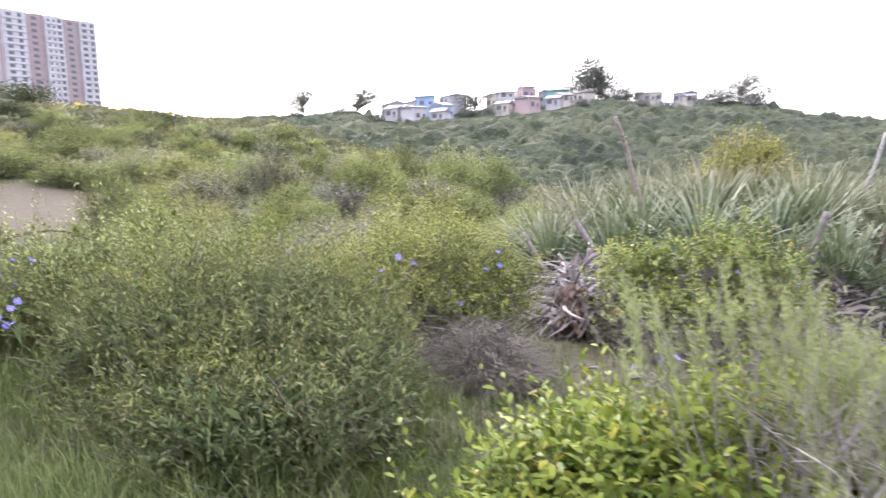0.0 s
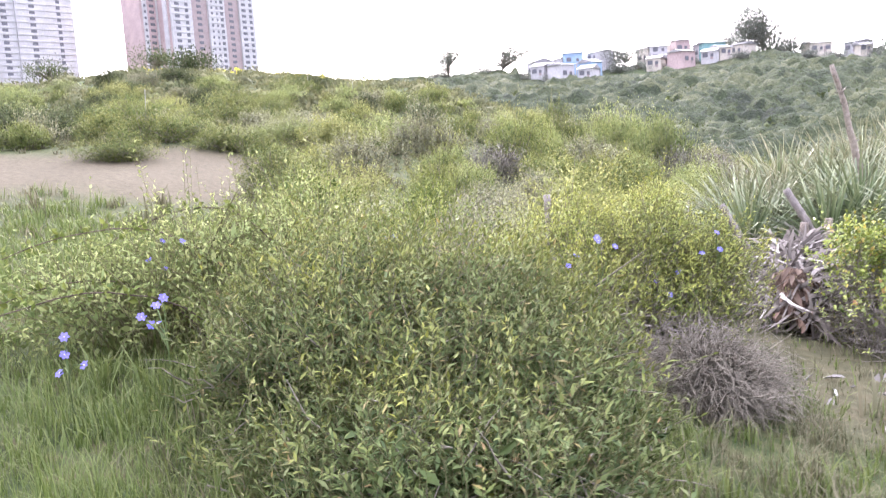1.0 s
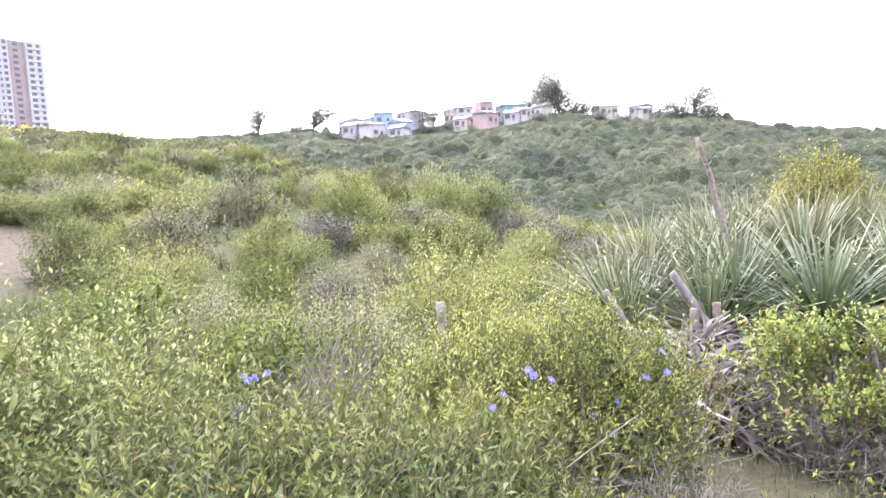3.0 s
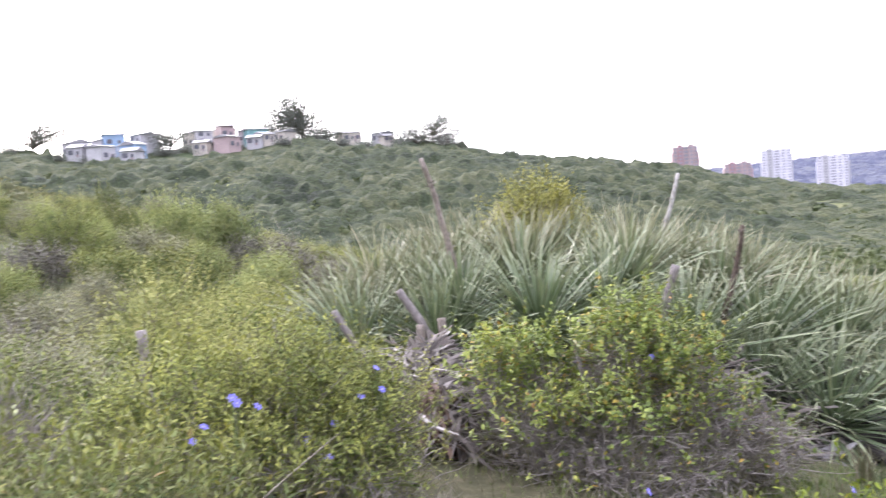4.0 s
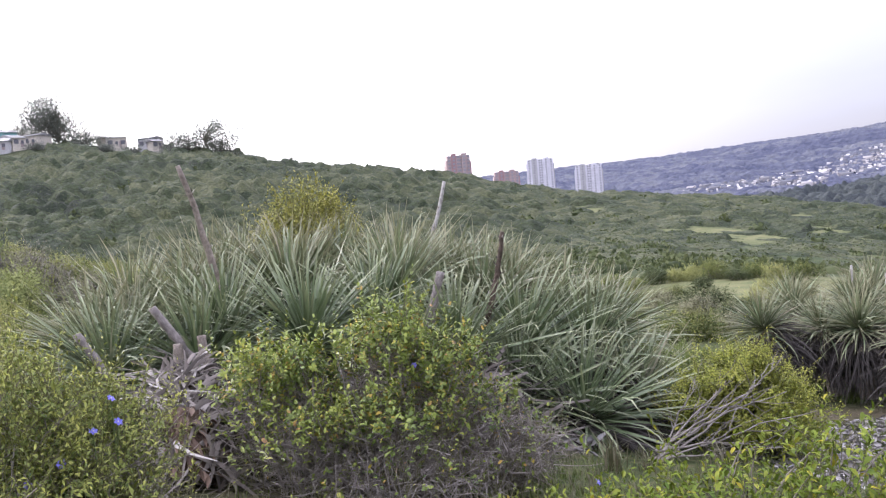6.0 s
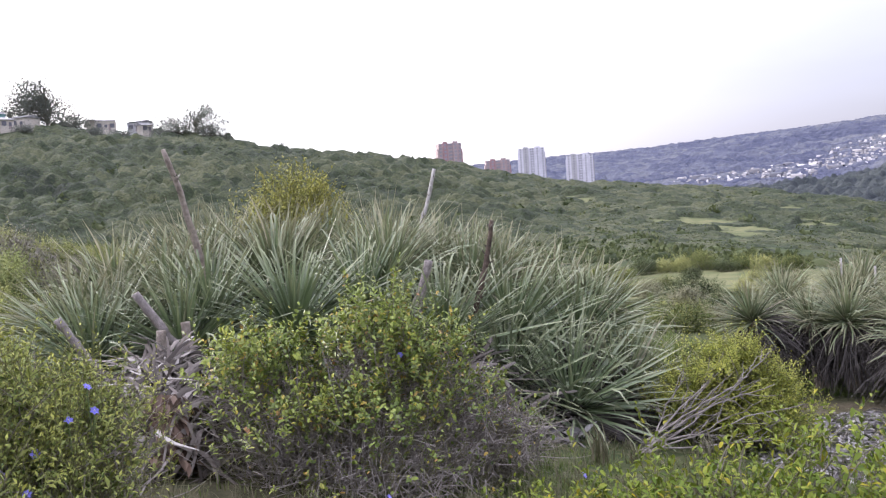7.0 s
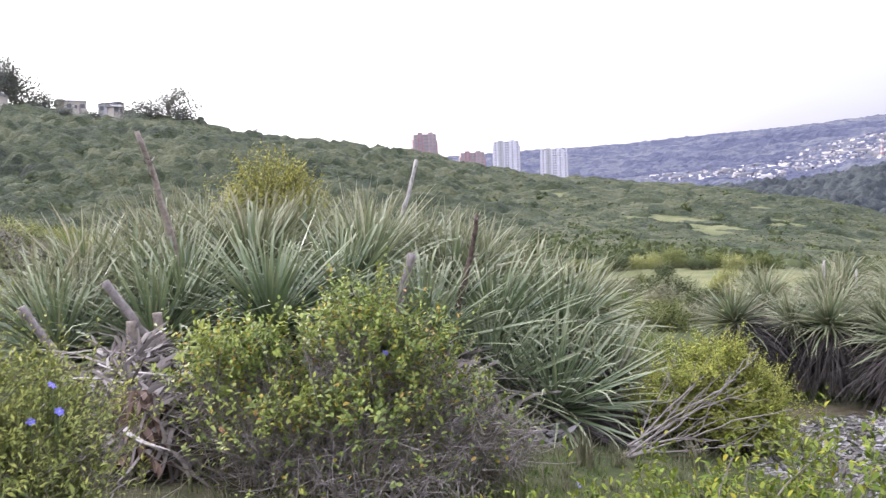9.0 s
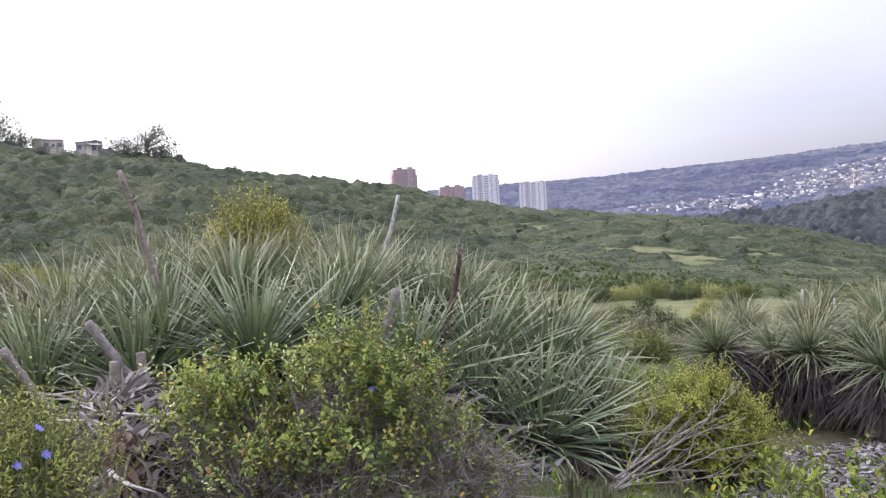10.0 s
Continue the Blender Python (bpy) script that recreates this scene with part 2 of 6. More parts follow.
# paler panes for the far towers: distance haze put into the glass colour
M_HAZYGLASS = plain_mat("window_paled_by_haze", (0.30, 0.29, 0.32), (0.44, 0.43, 0.46), 0.5, 0.2)
M_GLASS = plain_mat("dark_window", (0.12, 0.12, 0.14), (0.24, 0.235, 0.26), 0.5, 0.2)


def wall_mat(name, c):
    return plain_mat(name, tuple(v * 0.86 for v in c), tuple(min(v * 1.08, 0.9) for v in c), 0.25, 0.75)


M_WHITE = wall_mat("white_render", (0.57, 0.555, 0.565))
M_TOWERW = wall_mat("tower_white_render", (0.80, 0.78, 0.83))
M_MAUVE = wall_mat("mauve_render", (0.40, 0.325, 0.32))
M_PINKW = wall_mat("pink_render", (0.50, 0.385, 0.375))
# brick red lightened towards pink, as haze pales the far towers
M_BRICKR = wall_mat("brick_red_render_hazed", (0.45, 0.28, 0.29))
M_BLUEW = wall_mat("blue_render", (0.36, 0.50, 0.68))
M_CREAM = wall_mat("cream_render", (0.66, 0.60, 0.52))
M_TEAL = wall_mat("teal_render", (0.25, 0.45, 0.45))


def canopy_mat(name, stops, grain, fine, low=0.6, high=1.3):
    """A closed scrub or forest canopy far off: each crown its own tint, leaf grain and relief."""
    m, n, l, b = mat_base(name, 0.75, 0.2)
    tc = n.new("ShaderNodeTexCoord")
    vo = n.new("ShaderNodeTexVoronoi")
    vo.inputs["Scale"].default_value = grain
    l.new(tc.outputs["Object"], vo.inputs["Vector"])
    sp = n.new("ShaderNodeSeparateColor")
    l.new(vo.outputs["Color"], sp.inputs[0])
    t1 = noise_node(n, l, grain * 0.12, 4.0)
    t2 = noise_node(n, l, fine, 5.0)
    ad = n.new("ShaderNodeMath")
    ad.operation = "MULTIPLY_ADD"
    ad.inputs[1].default_value = 0.45
    l.new(sp.outputs[0], ad.inputs[0])
    l.new(t1.outputs[0], ad.inputs[2])
    r = ramp_node(n, stops)
    l.new(ad.outputs[0], r.inputs[0])
    r2 = ramp_node(n, ((0.3, (low, low, low)), (0.7, (high, high, high))))
    l.new(t2.outputs[0], r2.inputs[0])
    l.new(mix_node(n, l, "MULTIPLY", 1.0, r.outputs[0], r2.outputs[0]), b.inputs["Base Color"])
    bp = n.new("ShaderNodeBump")
    bp.inputs["Strength"].default_value, bp.inputs["Distance"].default_value = 0.8, 1.2 / fine
    l.new(t2.outputs[0], bp.inputs["Height"])
    l.new(bp.outputs[0], b.inputs["Normal"])
    return m


# colour kept darker than M_SCRUB so gaps between crowns look shaded
M_CANOPY = canopy_mat("hill_scrub_canopy_shaded", ((0.3, (0.017, 0.024, 0.012)), (0.55, (0.028, 0.040, 0.016)), (0.75, (0.045, 0.056, 0.024)), (0.95, (0.076, 0.084, 0.039))), 0.3, 1.6, 0.55, 1.4)
# dark woodland, blued a little to carry the haze in its colour
M_SPURC = canopy_mat("spur_canopy_hazed", ((0.3, (0.019, 0.026, 0.031)), (0.6, (0.032, 0.040, 0.044)), (0.9, (0.050, 0.059, 0.056))), 0.18, 1.1)
# violet-blue stops put distance haze into the forest colour
M_FARC = canopy_mat("far_forest_canopy_hazed", ((0.3, (0.042, 0.049, 0.088)), (0.55, (0.056, 0.063, 0.108)), (0.75, (0.078, 0.086, 0.126)), (0.95, (0.12, 0.125, 0.148))), 0.03, 0.2, 0.7, 1.25)


def ground_mat():
    m, n, l, b = mat_base("hillside_ground", 0.95, 0.1)
    big = noise_node(n, l, 0.5, 8.0)
    fine = noise_node(n, l, 7.0, 6.0)
    vfine = noise_node(n, l, 45.0, 3.0)
    turf = ramp_node(n, ((0.32, (0.035, 0.05, 0.019)), (0.55, (0.062, 0.072, 0.03)), (0.72, (0.10, 0.088, 0.048))))
    l.new(fine.outputs[0], turf.inputs[0])
    soil = ramp_node(n, ((0.3, (0.07, 0.058, 0.038)), (0.7, (0.115, 0.097, 0.066))))
    l.new(fine.outputs[0], soil.inputs[0])
    mead = ramp_node(n, ((0.3, (0.10, 0.12, 0.05)), (0.7, (0.20, 0.195, 0.098))))
    l.new(big.outputs[0], mead.inputs[0])
    # bluish stops: haze over the farthest slopes painted into the ground
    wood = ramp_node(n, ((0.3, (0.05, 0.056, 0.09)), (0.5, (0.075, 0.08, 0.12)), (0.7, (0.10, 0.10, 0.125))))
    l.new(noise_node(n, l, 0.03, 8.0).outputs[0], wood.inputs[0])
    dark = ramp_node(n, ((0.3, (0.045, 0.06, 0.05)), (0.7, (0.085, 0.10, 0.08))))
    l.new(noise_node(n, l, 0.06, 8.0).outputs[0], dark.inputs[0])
    heath = ramp_node(n, ((0.3, (0.04, 0.055, 0.03)), (0.55, (0.065, 0.085, 0.04)), (0.75, (0.11, 0.115, 0.055))))
    l.new(noise_node(n, l, 0.35, 8.0).outputs[0], heath.inputs[0])
    at = n.new("ShaderNodeAttribute")
    at.attribute_name = "cover"
    af = n.new("ShaderNodeAttribute")
    af.attribute_name = "reach"
    sf = n.new("ShaderNodeSeparateColor")
    l.new(af.outputs["Color"], sf.inputs[0])
    sep = n.new("ShaderNodeSeparateColor")
    l.new(at.outputs["Color"], sep.inputs[0])
    c = mix_node(n, l, "MIX", sf.outputs[0], turf.outputs[0], heath.outputs[0])
    c = mix_node(n, l, "MIX", sep.outputs[0], c, soil.outputs[0])
    c = mix_node(n, l, "MIX", sep.outputs[1], c, mead.outputs[0])
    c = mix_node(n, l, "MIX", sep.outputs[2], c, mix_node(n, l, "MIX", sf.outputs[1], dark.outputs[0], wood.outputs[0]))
    v = ramp_node(n, ((0.3, (0.75, 0.75, 0.75)), (0.7, (1.15, 1.15, 1.15))))
    l.new(vfine.outputs[0], v.inputs[0])
    c = mix_node(n, l, "MULTIPLY", 1.0, c, v.outputs[0])
    l.new(c, b.inputs["Base Color"])
    bp = n.new("ShaderNodeBump")
    bp.inputs["Strength"].default_value, bp.inputs["Distance"].default_value = 0.6, 0.05
    l.new(fine.outputs[0], bp.inputs["Height"])
    l.new(bp.outputs[0], b.inputs["Normal"])
    return m


M_GROUND = ground_mat()

# ---- mesh helpers ----


def mesh_np(name, verts, faces, age=None, smooth=False, normals=None):
    """A mesh from arrays: verts (n,3) and a list of face arrays (m,k)."""
    me = bpy.data.meshes.new(name)
    v = np.asarray(verts, dtype=np.float32)
    fs = [np.asarray(f, dtype=np.int32) for f in faces if len(f)]
    me.vertices.add(len(v))
    me.vertices.foreach_set("co", v.ravel())
    loops = np.concatenate([f.ravel() for f in fs])
    counts = np.concatenate([np.full(len(f), f.shape[1], dtype=np.int32) for f in fs])
    starts = np.concatenate([[0], np.cumsum(counts)[:-1]]).astype(np.int32)
    me.loops.add(len(loops))
    me.loops.foreach_set("vertex_index", loops)
    me.polygons.add(len(counts))
    me.polygons.foreach_set("loop_start", starts)
    me.polygons.foreach_set("loop_total", counts)
    if smooth or normals is not None:
        me.polygons.foreach_set("use_smooth", np.ones(len(counts), dtype=bool))
    me.update(calc_edges=True)
    if age is not None:
        a = me.attributes.new("age", "FLOAT", "POINT")
        a.data.foreach_set("value", np.asarray(age, dtype=np.float32))
    if normals is not None:
        me.normals_split_custom_set_from_vertices(np.asarray(normals, dtype=np.float32))
    return me


def face_out(v, f, out):
    """Turns triangles so that they face the way of out, given for each vertex."""
    a, b, c = v[f[:, 0]], v[f[:, 1]], v[f[:, 2]]
    back = np.einsum("ij,ij->i", np.cross(b - a, c - a), out[f[:, 0]]) < 0
    return np.where(back[:, None], f[:, ::-1], f)


def put_mesh(name, me, material, parent=None, label=""):
    me.materials.clear()
    me.materials.append(material)
    ob = new(name, me)
    if parent is not None:
        ob.parent = parent
    return tagged(ob, label)


def part(name, bm, material, parent, label=""):
    me = bpy.data.meshes.new(name)
    bm.to_mesh(me)
    bm.free()
    return put_mesh(name, me, material, parent, label)


def thing(name, m, label, category, group=""):
    ob = new(name)
    ob.empty_display_size = 0.2
    ob.matrix_basis = m
    return tagged(ob, label, category, group)


def unit(a):
    return a / np.maximum(np.linalg.norm(a, axis=-1, keepdims=True), 1e-9)


def blades(p, d, nrm, length, width, belly=0.45, curl=0.15, rich=False):
    """Leaves: p base, d direction, nrm upper side; folded on the midrib. Returns verts and faces."""
    s = unit(np.cross(d, nrm))
    u = np.cross(s, d)
    L, W = length[:, None], width[:, None]
    k = len(p)
    if rich:
        rows = [p, p + d * L * belly * 0.55 + s * W * 0.42 + u * W * 0.14, p + d * L * (belly + 0.2) + s * W * 0.5 + u * (W * 0.16 - L * curl * 0.3),
                p + d * L - u * L * curl, p + d * L * (belly + 0.2) - s * W * 0.5 + u * (W * 0.16 - L * curl * 0.3), p + d * L * belly * 0.55 - s * W * 0.42 + u * W * 0.14]
        v = np.stack(rows, 1).reshape(-1, 3)
        i = np.arange(k)[:, None] * 6
        return v, [np.concatenate([i + [0, 1, 2, 3], i + [0, 3, 4, 5]])], 6
    rows = [p, p + d * L * belly + s * W * 0.5 + u * W * 0.15, p + d * L - u * L * curl, p + d * L * belly - s * W * 0.5 + u * W * 0.15]
    v = np.stack(rows, 1).reshape(-1, 3)
    i = np.arange(k)[:, None] * 4
    return v, [np.concatenate([i + [0, 1, 2], i + [0, 2, 3]])], 4


def tubes(paths, radii, sides=3):
    """Thin branches: paths (n,k,3), radii (n,k)."""
    n, k, _ = paths.shape
    d = unit(np.gradient(paths, axis=1))
    ref = np.where(np.abs(d[..., 2:3]) > 0.9, np.array([1.0, 0, 0]), np.array([0, 0, 1.0]))
    a = unit(np.cross(d, ref))
    b = np.cross(d, a)
    ang = np.arange(sides) * 2 * math.pi / sides
    ring = paths[:, :, None, :] + radii[:, :, None, None] * (np.cos(ang)[:, None] * a[:, :, None, :] + np.sin(ang)[:, None] * b[:, :, None, :])
    v = ring.reshape(-1, 3)
    base = (np.arange(n) * k * sides)[:, None, None] + (np.arange(k - 1) * sides)[None, :, None] + np.arange(sides)[None, None, :]
    nxt = (np.arange(n) * k * sides)[:, None, None] + (np.arange(k - 1) * sides)[None, :, None] + ((np.arange(sides) + 1) % sides)[None, None, :]
    f = np.stack([base, nxt, nxt + sides, base + sides], -1).reshape(-1, 4)
    return v, f


def box_bm(bm, x0, y0, z0, x1, y1, z1):
    m = Matrix.Translation(((x0 + x1) / 2, (y0 + y1) / 2, (z0 + z1) / 2)) @ Matrix.Diagonal((x1 - x0, y1 - y0, z1 - z0, 1))
    bmesh.ops.create_cube(bm, size=1.0, matrix=m)


# ---- the lie of the land ----
CX, CY = 0.0, 2.0
BEAR = [-180, -90, -60, -36, -27, -19, -14, -8, -4.8, -0.5, 3, 6, 12, 20, 30, 40, 46, 52, 58, 65, 71, 80, 110, 180]
# first rise or shoulder: range and height
R1 = [60, 90, 110, 110, 110, 105, 100, 95, 85, 75, 66, 55, 40, 38, 38, 45, 55, 62, 62, 55, 50, 50, 50, 60]
E1 = [3.0, 4.0, 4.6, 4.9, 5.7, 5.2, 4.5, 3.9, 2.4, 1.0, 0.2, -1.2, -3.5, -6.0, -7.4, -8.4, -8.3, -7.7, -7.7, -8.6, -9.2, -9.0, -6.0, 3.0]
# hollow beyond it
ZV = [3, 5, 6, 6, 6, 5, 4, 0, -2, -4, -5, -6, -8, -9, -10, -11, -11.5, -12, -13, -15, -16, -16, -8, 3]
# the long ridge across the valley
R2 = [330, 330, 330, 330, 330, 330, 330, 330, 330, 330, 330, 330, 330, 325, 320, 310, 300, 300, 290, 280, 270, 270, 300, 330]
E2 = [3, 3, 3, 3.5, 3.8, 4.0, 4.2, 4.4, 4.45, 4.4, 4.5, 4.6, 4.6, 3.9, 2.15, 0.3, -1.1, -1.65, -2.4, -3.4, -5.15, -5.0, 0, 3]
# wooded spur
E3 = [0, 0, 0, 0, 0, 0, 0, 0, 0, 0, 0, 0, 0, 0, 0, -0.9, -1.8, -2.6, -2.8, -2.35, -1.15, -0.3, 0, 0]
# farthest ridge
E4 = [0.3, 0.3, 0.3, 0.3, 0.3, 0.3, 0.3, 0.3, 0.3, 0.3, 0.3, 0.3, 0.3, 0.3, 0.3, 0.3, 0.5, 0.68, 1.0, 1.31, 1.74, 2.4, 1.5, 0.3]
EYE_Z = 1.9


def fbm(x, y, seed=0.0, octaves=4):
    """Cheap smooth roughness, about -1 to 1."""
    out, amp, f = 0.0, 1.0, 1.0
    for o in range(octaves):
        a = 1.3 * o + seed
        out = out + amp * np.sin(f * (x * math.cos(a) + y * math.sin(a)) + 2.1 * o + seed) * np.sin(f * 1.17 * (y * math.cos(a * 1.7) - x * math.sin(a * 1.7)) + 0.7 * seed + o)
        amp, f = amp * 0.55, f * 1.93
    return out / 1.6


def smooth01(t):
    t = np.clip(t, 0, 1)
    return t * t * (3 - 2 * t)


def near_height(x, y):
    return 0.2 - 0.13 * np.clip(x, -9, 8) - 0.02 * np.clip(y, -10, 25) - 0.08 * np.clip(x - 2, 0, 5) - 0.03 * np.maximum(x - 8, 0)


def height(x, y):
    x, y = np.asarray(x, float), np.asarray(y, float)
    r = np.hypot(x - CX, y - CY)
    th = np.degrees(np.arctan2(x - CX, y - CY))
    g = lambda table: np.interp(th, BEAR, table)
    tan = lambda e: np.tan(np.radians(e))
    r1, r2 = g(R1), g(R2)
    z1, z2, z3, z4 = EYE_Z + r1 * tan(g(E1)), EYE_Z + r2 * tan(g(E2)), EYE_Z + 800 * tan(g(E3)), EYE_Z + 2700 * tan(g(E4))
    rv = 0.5 * (r1 + r2) - 40
    zv = g(ZV)
    zn = near_height(CX + (x - CX) * np.minimum(1, 16 / np.maximum(r, 1e-6)), CY + (y - CY) * np.minimum(1, 16 / np.maximum(r, 1e-6)))
    knots = [(np.full_like(r, 9.0), zn), (r1, z1), (rv, zv), (r2, z2), (np.full_like(r, 520.0), np.minimum(z2 - 25, z3 - 20)), (np.full_like(r, 800.0), z3),
             (np.full_like(r, 1150.0), np.full_like(r, -58.0)), (np.full_like(r, 2700.0), z4), (np.full_like(r, 4600.0), z4 - 60)]
    z = zn.copy()
    for (ra, za), (rb, zb) in zip(knots[:-1], knots[1:]):
        t = (r - ra) / np.maximum(rb - ra, 1e-6)
        f = 0.45 * np.clip(t, 0, 1) + 0.55 * smooth01(t)
        z = np.where(r > ra, za + (zb - za) * f, z)
    near = near_height(x, y)
    w = smooth01((r - 9) / 9)
    z = near * (1 - w) + z * w
    z = z + 0.035 * fbm(x * 1.1, y * 1.1, 1.0) * smooth01(r / 2) + 0.25 * fbm(x / 9, y / 9, 2.0) * smooth01((r - 12) / 25)
    z = z + 1.1 * fbm(x / 34, y / 34, 3.0) * smooth01((r - 60) / 120) * (1 - smooth01((np.abs(r - r2) < 25) * 0.7)) + 6 * fbm(x / 260, y / 260, 4.0) * smooth01((r - 1100) / 500)
    return z


def h(x, y):
    return float(height(np.array([x]), np.array([y]))[0])


def polar(bearing, rng):
    return CX + rng * math.sin(radians(bearing)), CY + rng * math.cos(radians(bearing))


def blob(x, y, bearing, rng, across, along):
    """A soft patch seen from the middle of the place: 1 inside, 0 outside, ragged edge."""
    px, py = polar(bearing, rng)
    a = radians(bearing)
    dx, dy = x - px, y - py
    u, v = dx * math.cos(a) - dy * math.sin(a), dx * math.sin(a) + dy * math.cos(a)
    q = np.sqrt((u / across) ** 2 + (v / along) ** 2) + 0.42 * fbm(x / (across * 0.35), y / (across * 0.35), bearing)
    return 1 - smooth01((q - 0.65) / 0.55)


def cover(x, y):
    """Bare soil, meadow and woodland share of the ground."""
    r = np.hypot(x - CX, y - CY)
    th = np.degrees(np.arctan2(x - CX, y - CY))
    soil = np.maximum(blob(x, y, -37.5, 19.5, 6.8, 5.0), blob(x, y, 63, 11.3, 2.6, 0.8))
    soil = np.maximum(soil, 0.6 * blob(x, y, 18, 5.4, 0.9, 2.0))
    mead = 0
    for bb, rr, ac, al in ((57.0, 52, 6.5, 13), (61.5, 60, 5, 9), (56.2, 186, 10, 12), (59.0, 172, 6, 15), (63.2, 197, 6, 7), (66.5, 183, 6, 6), (67.3, 153, 7, 5), (48, 228, 5, 9), (63.3, 246, 6, 10), (65, 246, 7, 9), (66.8, 232, 6, 8), (61.6, 225, 5, 7), (28, 318, 22, 14)):
        mead = np.maximum(mead, blob(x, y, bb, rr, ac, al))
    wood = smooth01((r - 430) / 120)
    return soil, np.clip(mead, 0, 1), wood


# ---- ground ----
ang = np.radians(np.concatenate([np.arange(-180, -52, 4.0), np.arange(-52, 84, 0.4), np.arange(84, 180, 4.0)]))
rad = np.concatenate([np.geomspace(0.5, 30, 60), np.geomspace(31, 4600, 130)])
AA, RR = np.meshgrid(ang, rad)
gx, gy = CX + RR * np.sin(AA), CY + RR * np.cos(AA)
gz = height(gx, gy)
na, nr = len(ang), len(rad)
gv = np.concatenate([np.stack([gx, gy, gz], -1).reshape(-1, 3), [[CX, CY, h(CX, CY)]]])
ii, jj = np.meshgrid(np.arange(nr - 1), np.arange(na), indexing="ij")
j2 = (jj + 1) % na
gf = np.stack([ii * na + jj, (ii + 1) * na + jj, (ii + 1) * na + j2, ii * na + j2], -1).reshape(-1, 4)[:, ::-1]
ga = np.arange(na)
gc = np.stack([np.full(na, nr * na), ga, (ga + 1) % na], -1)[:, ::-1]
ground_me = mesh_np("ground", gv, [gf, gc], smooth=True)
cs, cm, cw = cover(gv[:, 0], gv[:, 1])
att = ground_me.color_attributes.new("cover", "FLOAT_COLOR", "POINT")
att.data.foreach_set("color", np.stack([cs, cm, cw, np.ones_like(cw)], -1).astype(np.float32).ravel())
g_r = np.hypot(gv[:, 0] - CX, gv[:, 1] - CY)
att = ground_me.color_attributes.new("reach", "FLOAT_COLOR", "POINT")
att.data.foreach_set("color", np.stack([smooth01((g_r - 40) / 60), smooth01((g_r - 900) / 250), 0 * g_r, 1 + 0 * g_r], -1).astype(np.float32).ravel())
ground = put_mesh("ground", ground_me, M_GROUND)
tagged(ground, "scrubby hillside ground with turf, bare soil and meadow", "ground", kind="structure")

# ---- plants: how each kind grows ----


def shrub_arrays(seed, lobes, sprigs, per, leaf, wide, sprig_len, twigs=60, upright=0.5, belly=0.45, rich=False, floor=0.06, tip_age=0.5, bare=0.0, twig_r=0.006, splay=0.85, hang=0.0, rough=0.22, leaders=0.12, core=0.35, stems=True, bare_z=(0.3, 0.5), tangle=0, form=0.75):
    """A shrub of leafy sprigs over several rounded lobes. lobes: (x, y, z, rx, ry, rz). Foliage and branch arrays."""
    rng = np.random.default_rng(seed)
    vol = np.array([l[3] * l[4] + l[5] * l[3] for l in lobes])
    which = rng.choice(len(lobes), size=sprigs, p=vol / vol.sum())
    lb = np.array(lobes)[which]
    q = unit(rng.normal(size=(sprigs, 3)))
    q[:, 2] = np.where(q[:, 2] < -0.35, -q[:, 2], q[:, 2])
    depth = 0.62 + 0.42 * rng.random(sprigs) ** 0.6
    depth *= 1 + rough * fbm(q[:, 0] * 4 + lb[:, 0], q[:, 1] * 4 + q[:, 2] * 3, seed % 17)
    tipp = lb[:, :3] + q * lb[:, 3:6] * depth[:, None]
    tipp[:, 2] = np.maximum(tipp[:, 2], floor + 0.1 * rng.random(sprigs))
    d = unit(q * (1 - upright) + np.array([0, 0, 1.0]) * upright + rng.normal(size=(sprigs, 3)) * 0.28)
    sl = sprig_len * (0.6 + 0.8 * rng.random(sprigs))
    lead = rng.random(sprigs) < leaders
    tipp = tipp + d * (sl * lead * 0.8)[:, None]
    sl = sl * (1 + 0.6 * lead)
    start = tipp - d * sl[:, None] * 0.6
    # leaves round each sprig
    k = np.arange(per)
    t = (k + 0.5) / per
    ang = k * 2.4 + rng.random(sprigs)[:, None] * 6.28
    a = unit(np.cross(d, unit(rng.normal(size=(sprigs, 3)))))
    b = np.cross(d, a)
    radial = np.cos(ang)[..., None] * a[:, None] + np.sin(ang)[..., None] * b[:, None]
    p = start[:, None] + d[:, None] * (t[None, :, None] * sl[:, None, None])
    ld = unit(d[:, None] * (0.45 + 0.5 * t[None, :, None]) + radial * splay + rng.normal(size=(sprigs, per, 3)) * 0.3 - np.array([0, 0, hang]))
    ln = unit(d[:, None] * 0.7 - radial * 0.4 + np.array([0, 0, 0.6]) + rng.normal(size=(sprigs, per, 3)) * 0.2)
    size = leaf * (0.6 + 0.7 * rng.random((sprigs, per))) * (1 - 0.35 * t[None])
    keep = rng.random((sprigs, per)) > bare * (1 - smooth01((tipp[:, 2:3] - bare_z[0]) / bare_z[1]))
    keep &= p[..., 2] > 0.03
    young = np.clip(t[None] * 0.9 + (depth[:, None] - 0.95) * 1.6 + (tipp[:, 2:3] / max(l[2] + l[5] for l in lobes) - 0.75) * 0.6, 0, 1) * tip_age
    young = young * (0.75 + 0.6 * fbm(p[..., 0] * 3.1, p[..., 1] * 3.1 + p[..., 2] * 2, 5.0 + seed % 7))
    young = np.clip(young, 0, 1) * (0.3 + 0.7 * rng.random((sprigs, 1)))
    v, f, nv = blades(p[keep], ld[keep], ln[keep], size[keep], size[keep] * wide, belly, 0.12, rich)
    age = np.repeat(np.broadcast_to(young, (sprigs, per))[keep], nv)
    swell = np.repeat(np.broadcast_to(unit(q + np.array([0, 0, 0.15]))[:, None], (sprigs, per, 3))[keep], nv, 0)
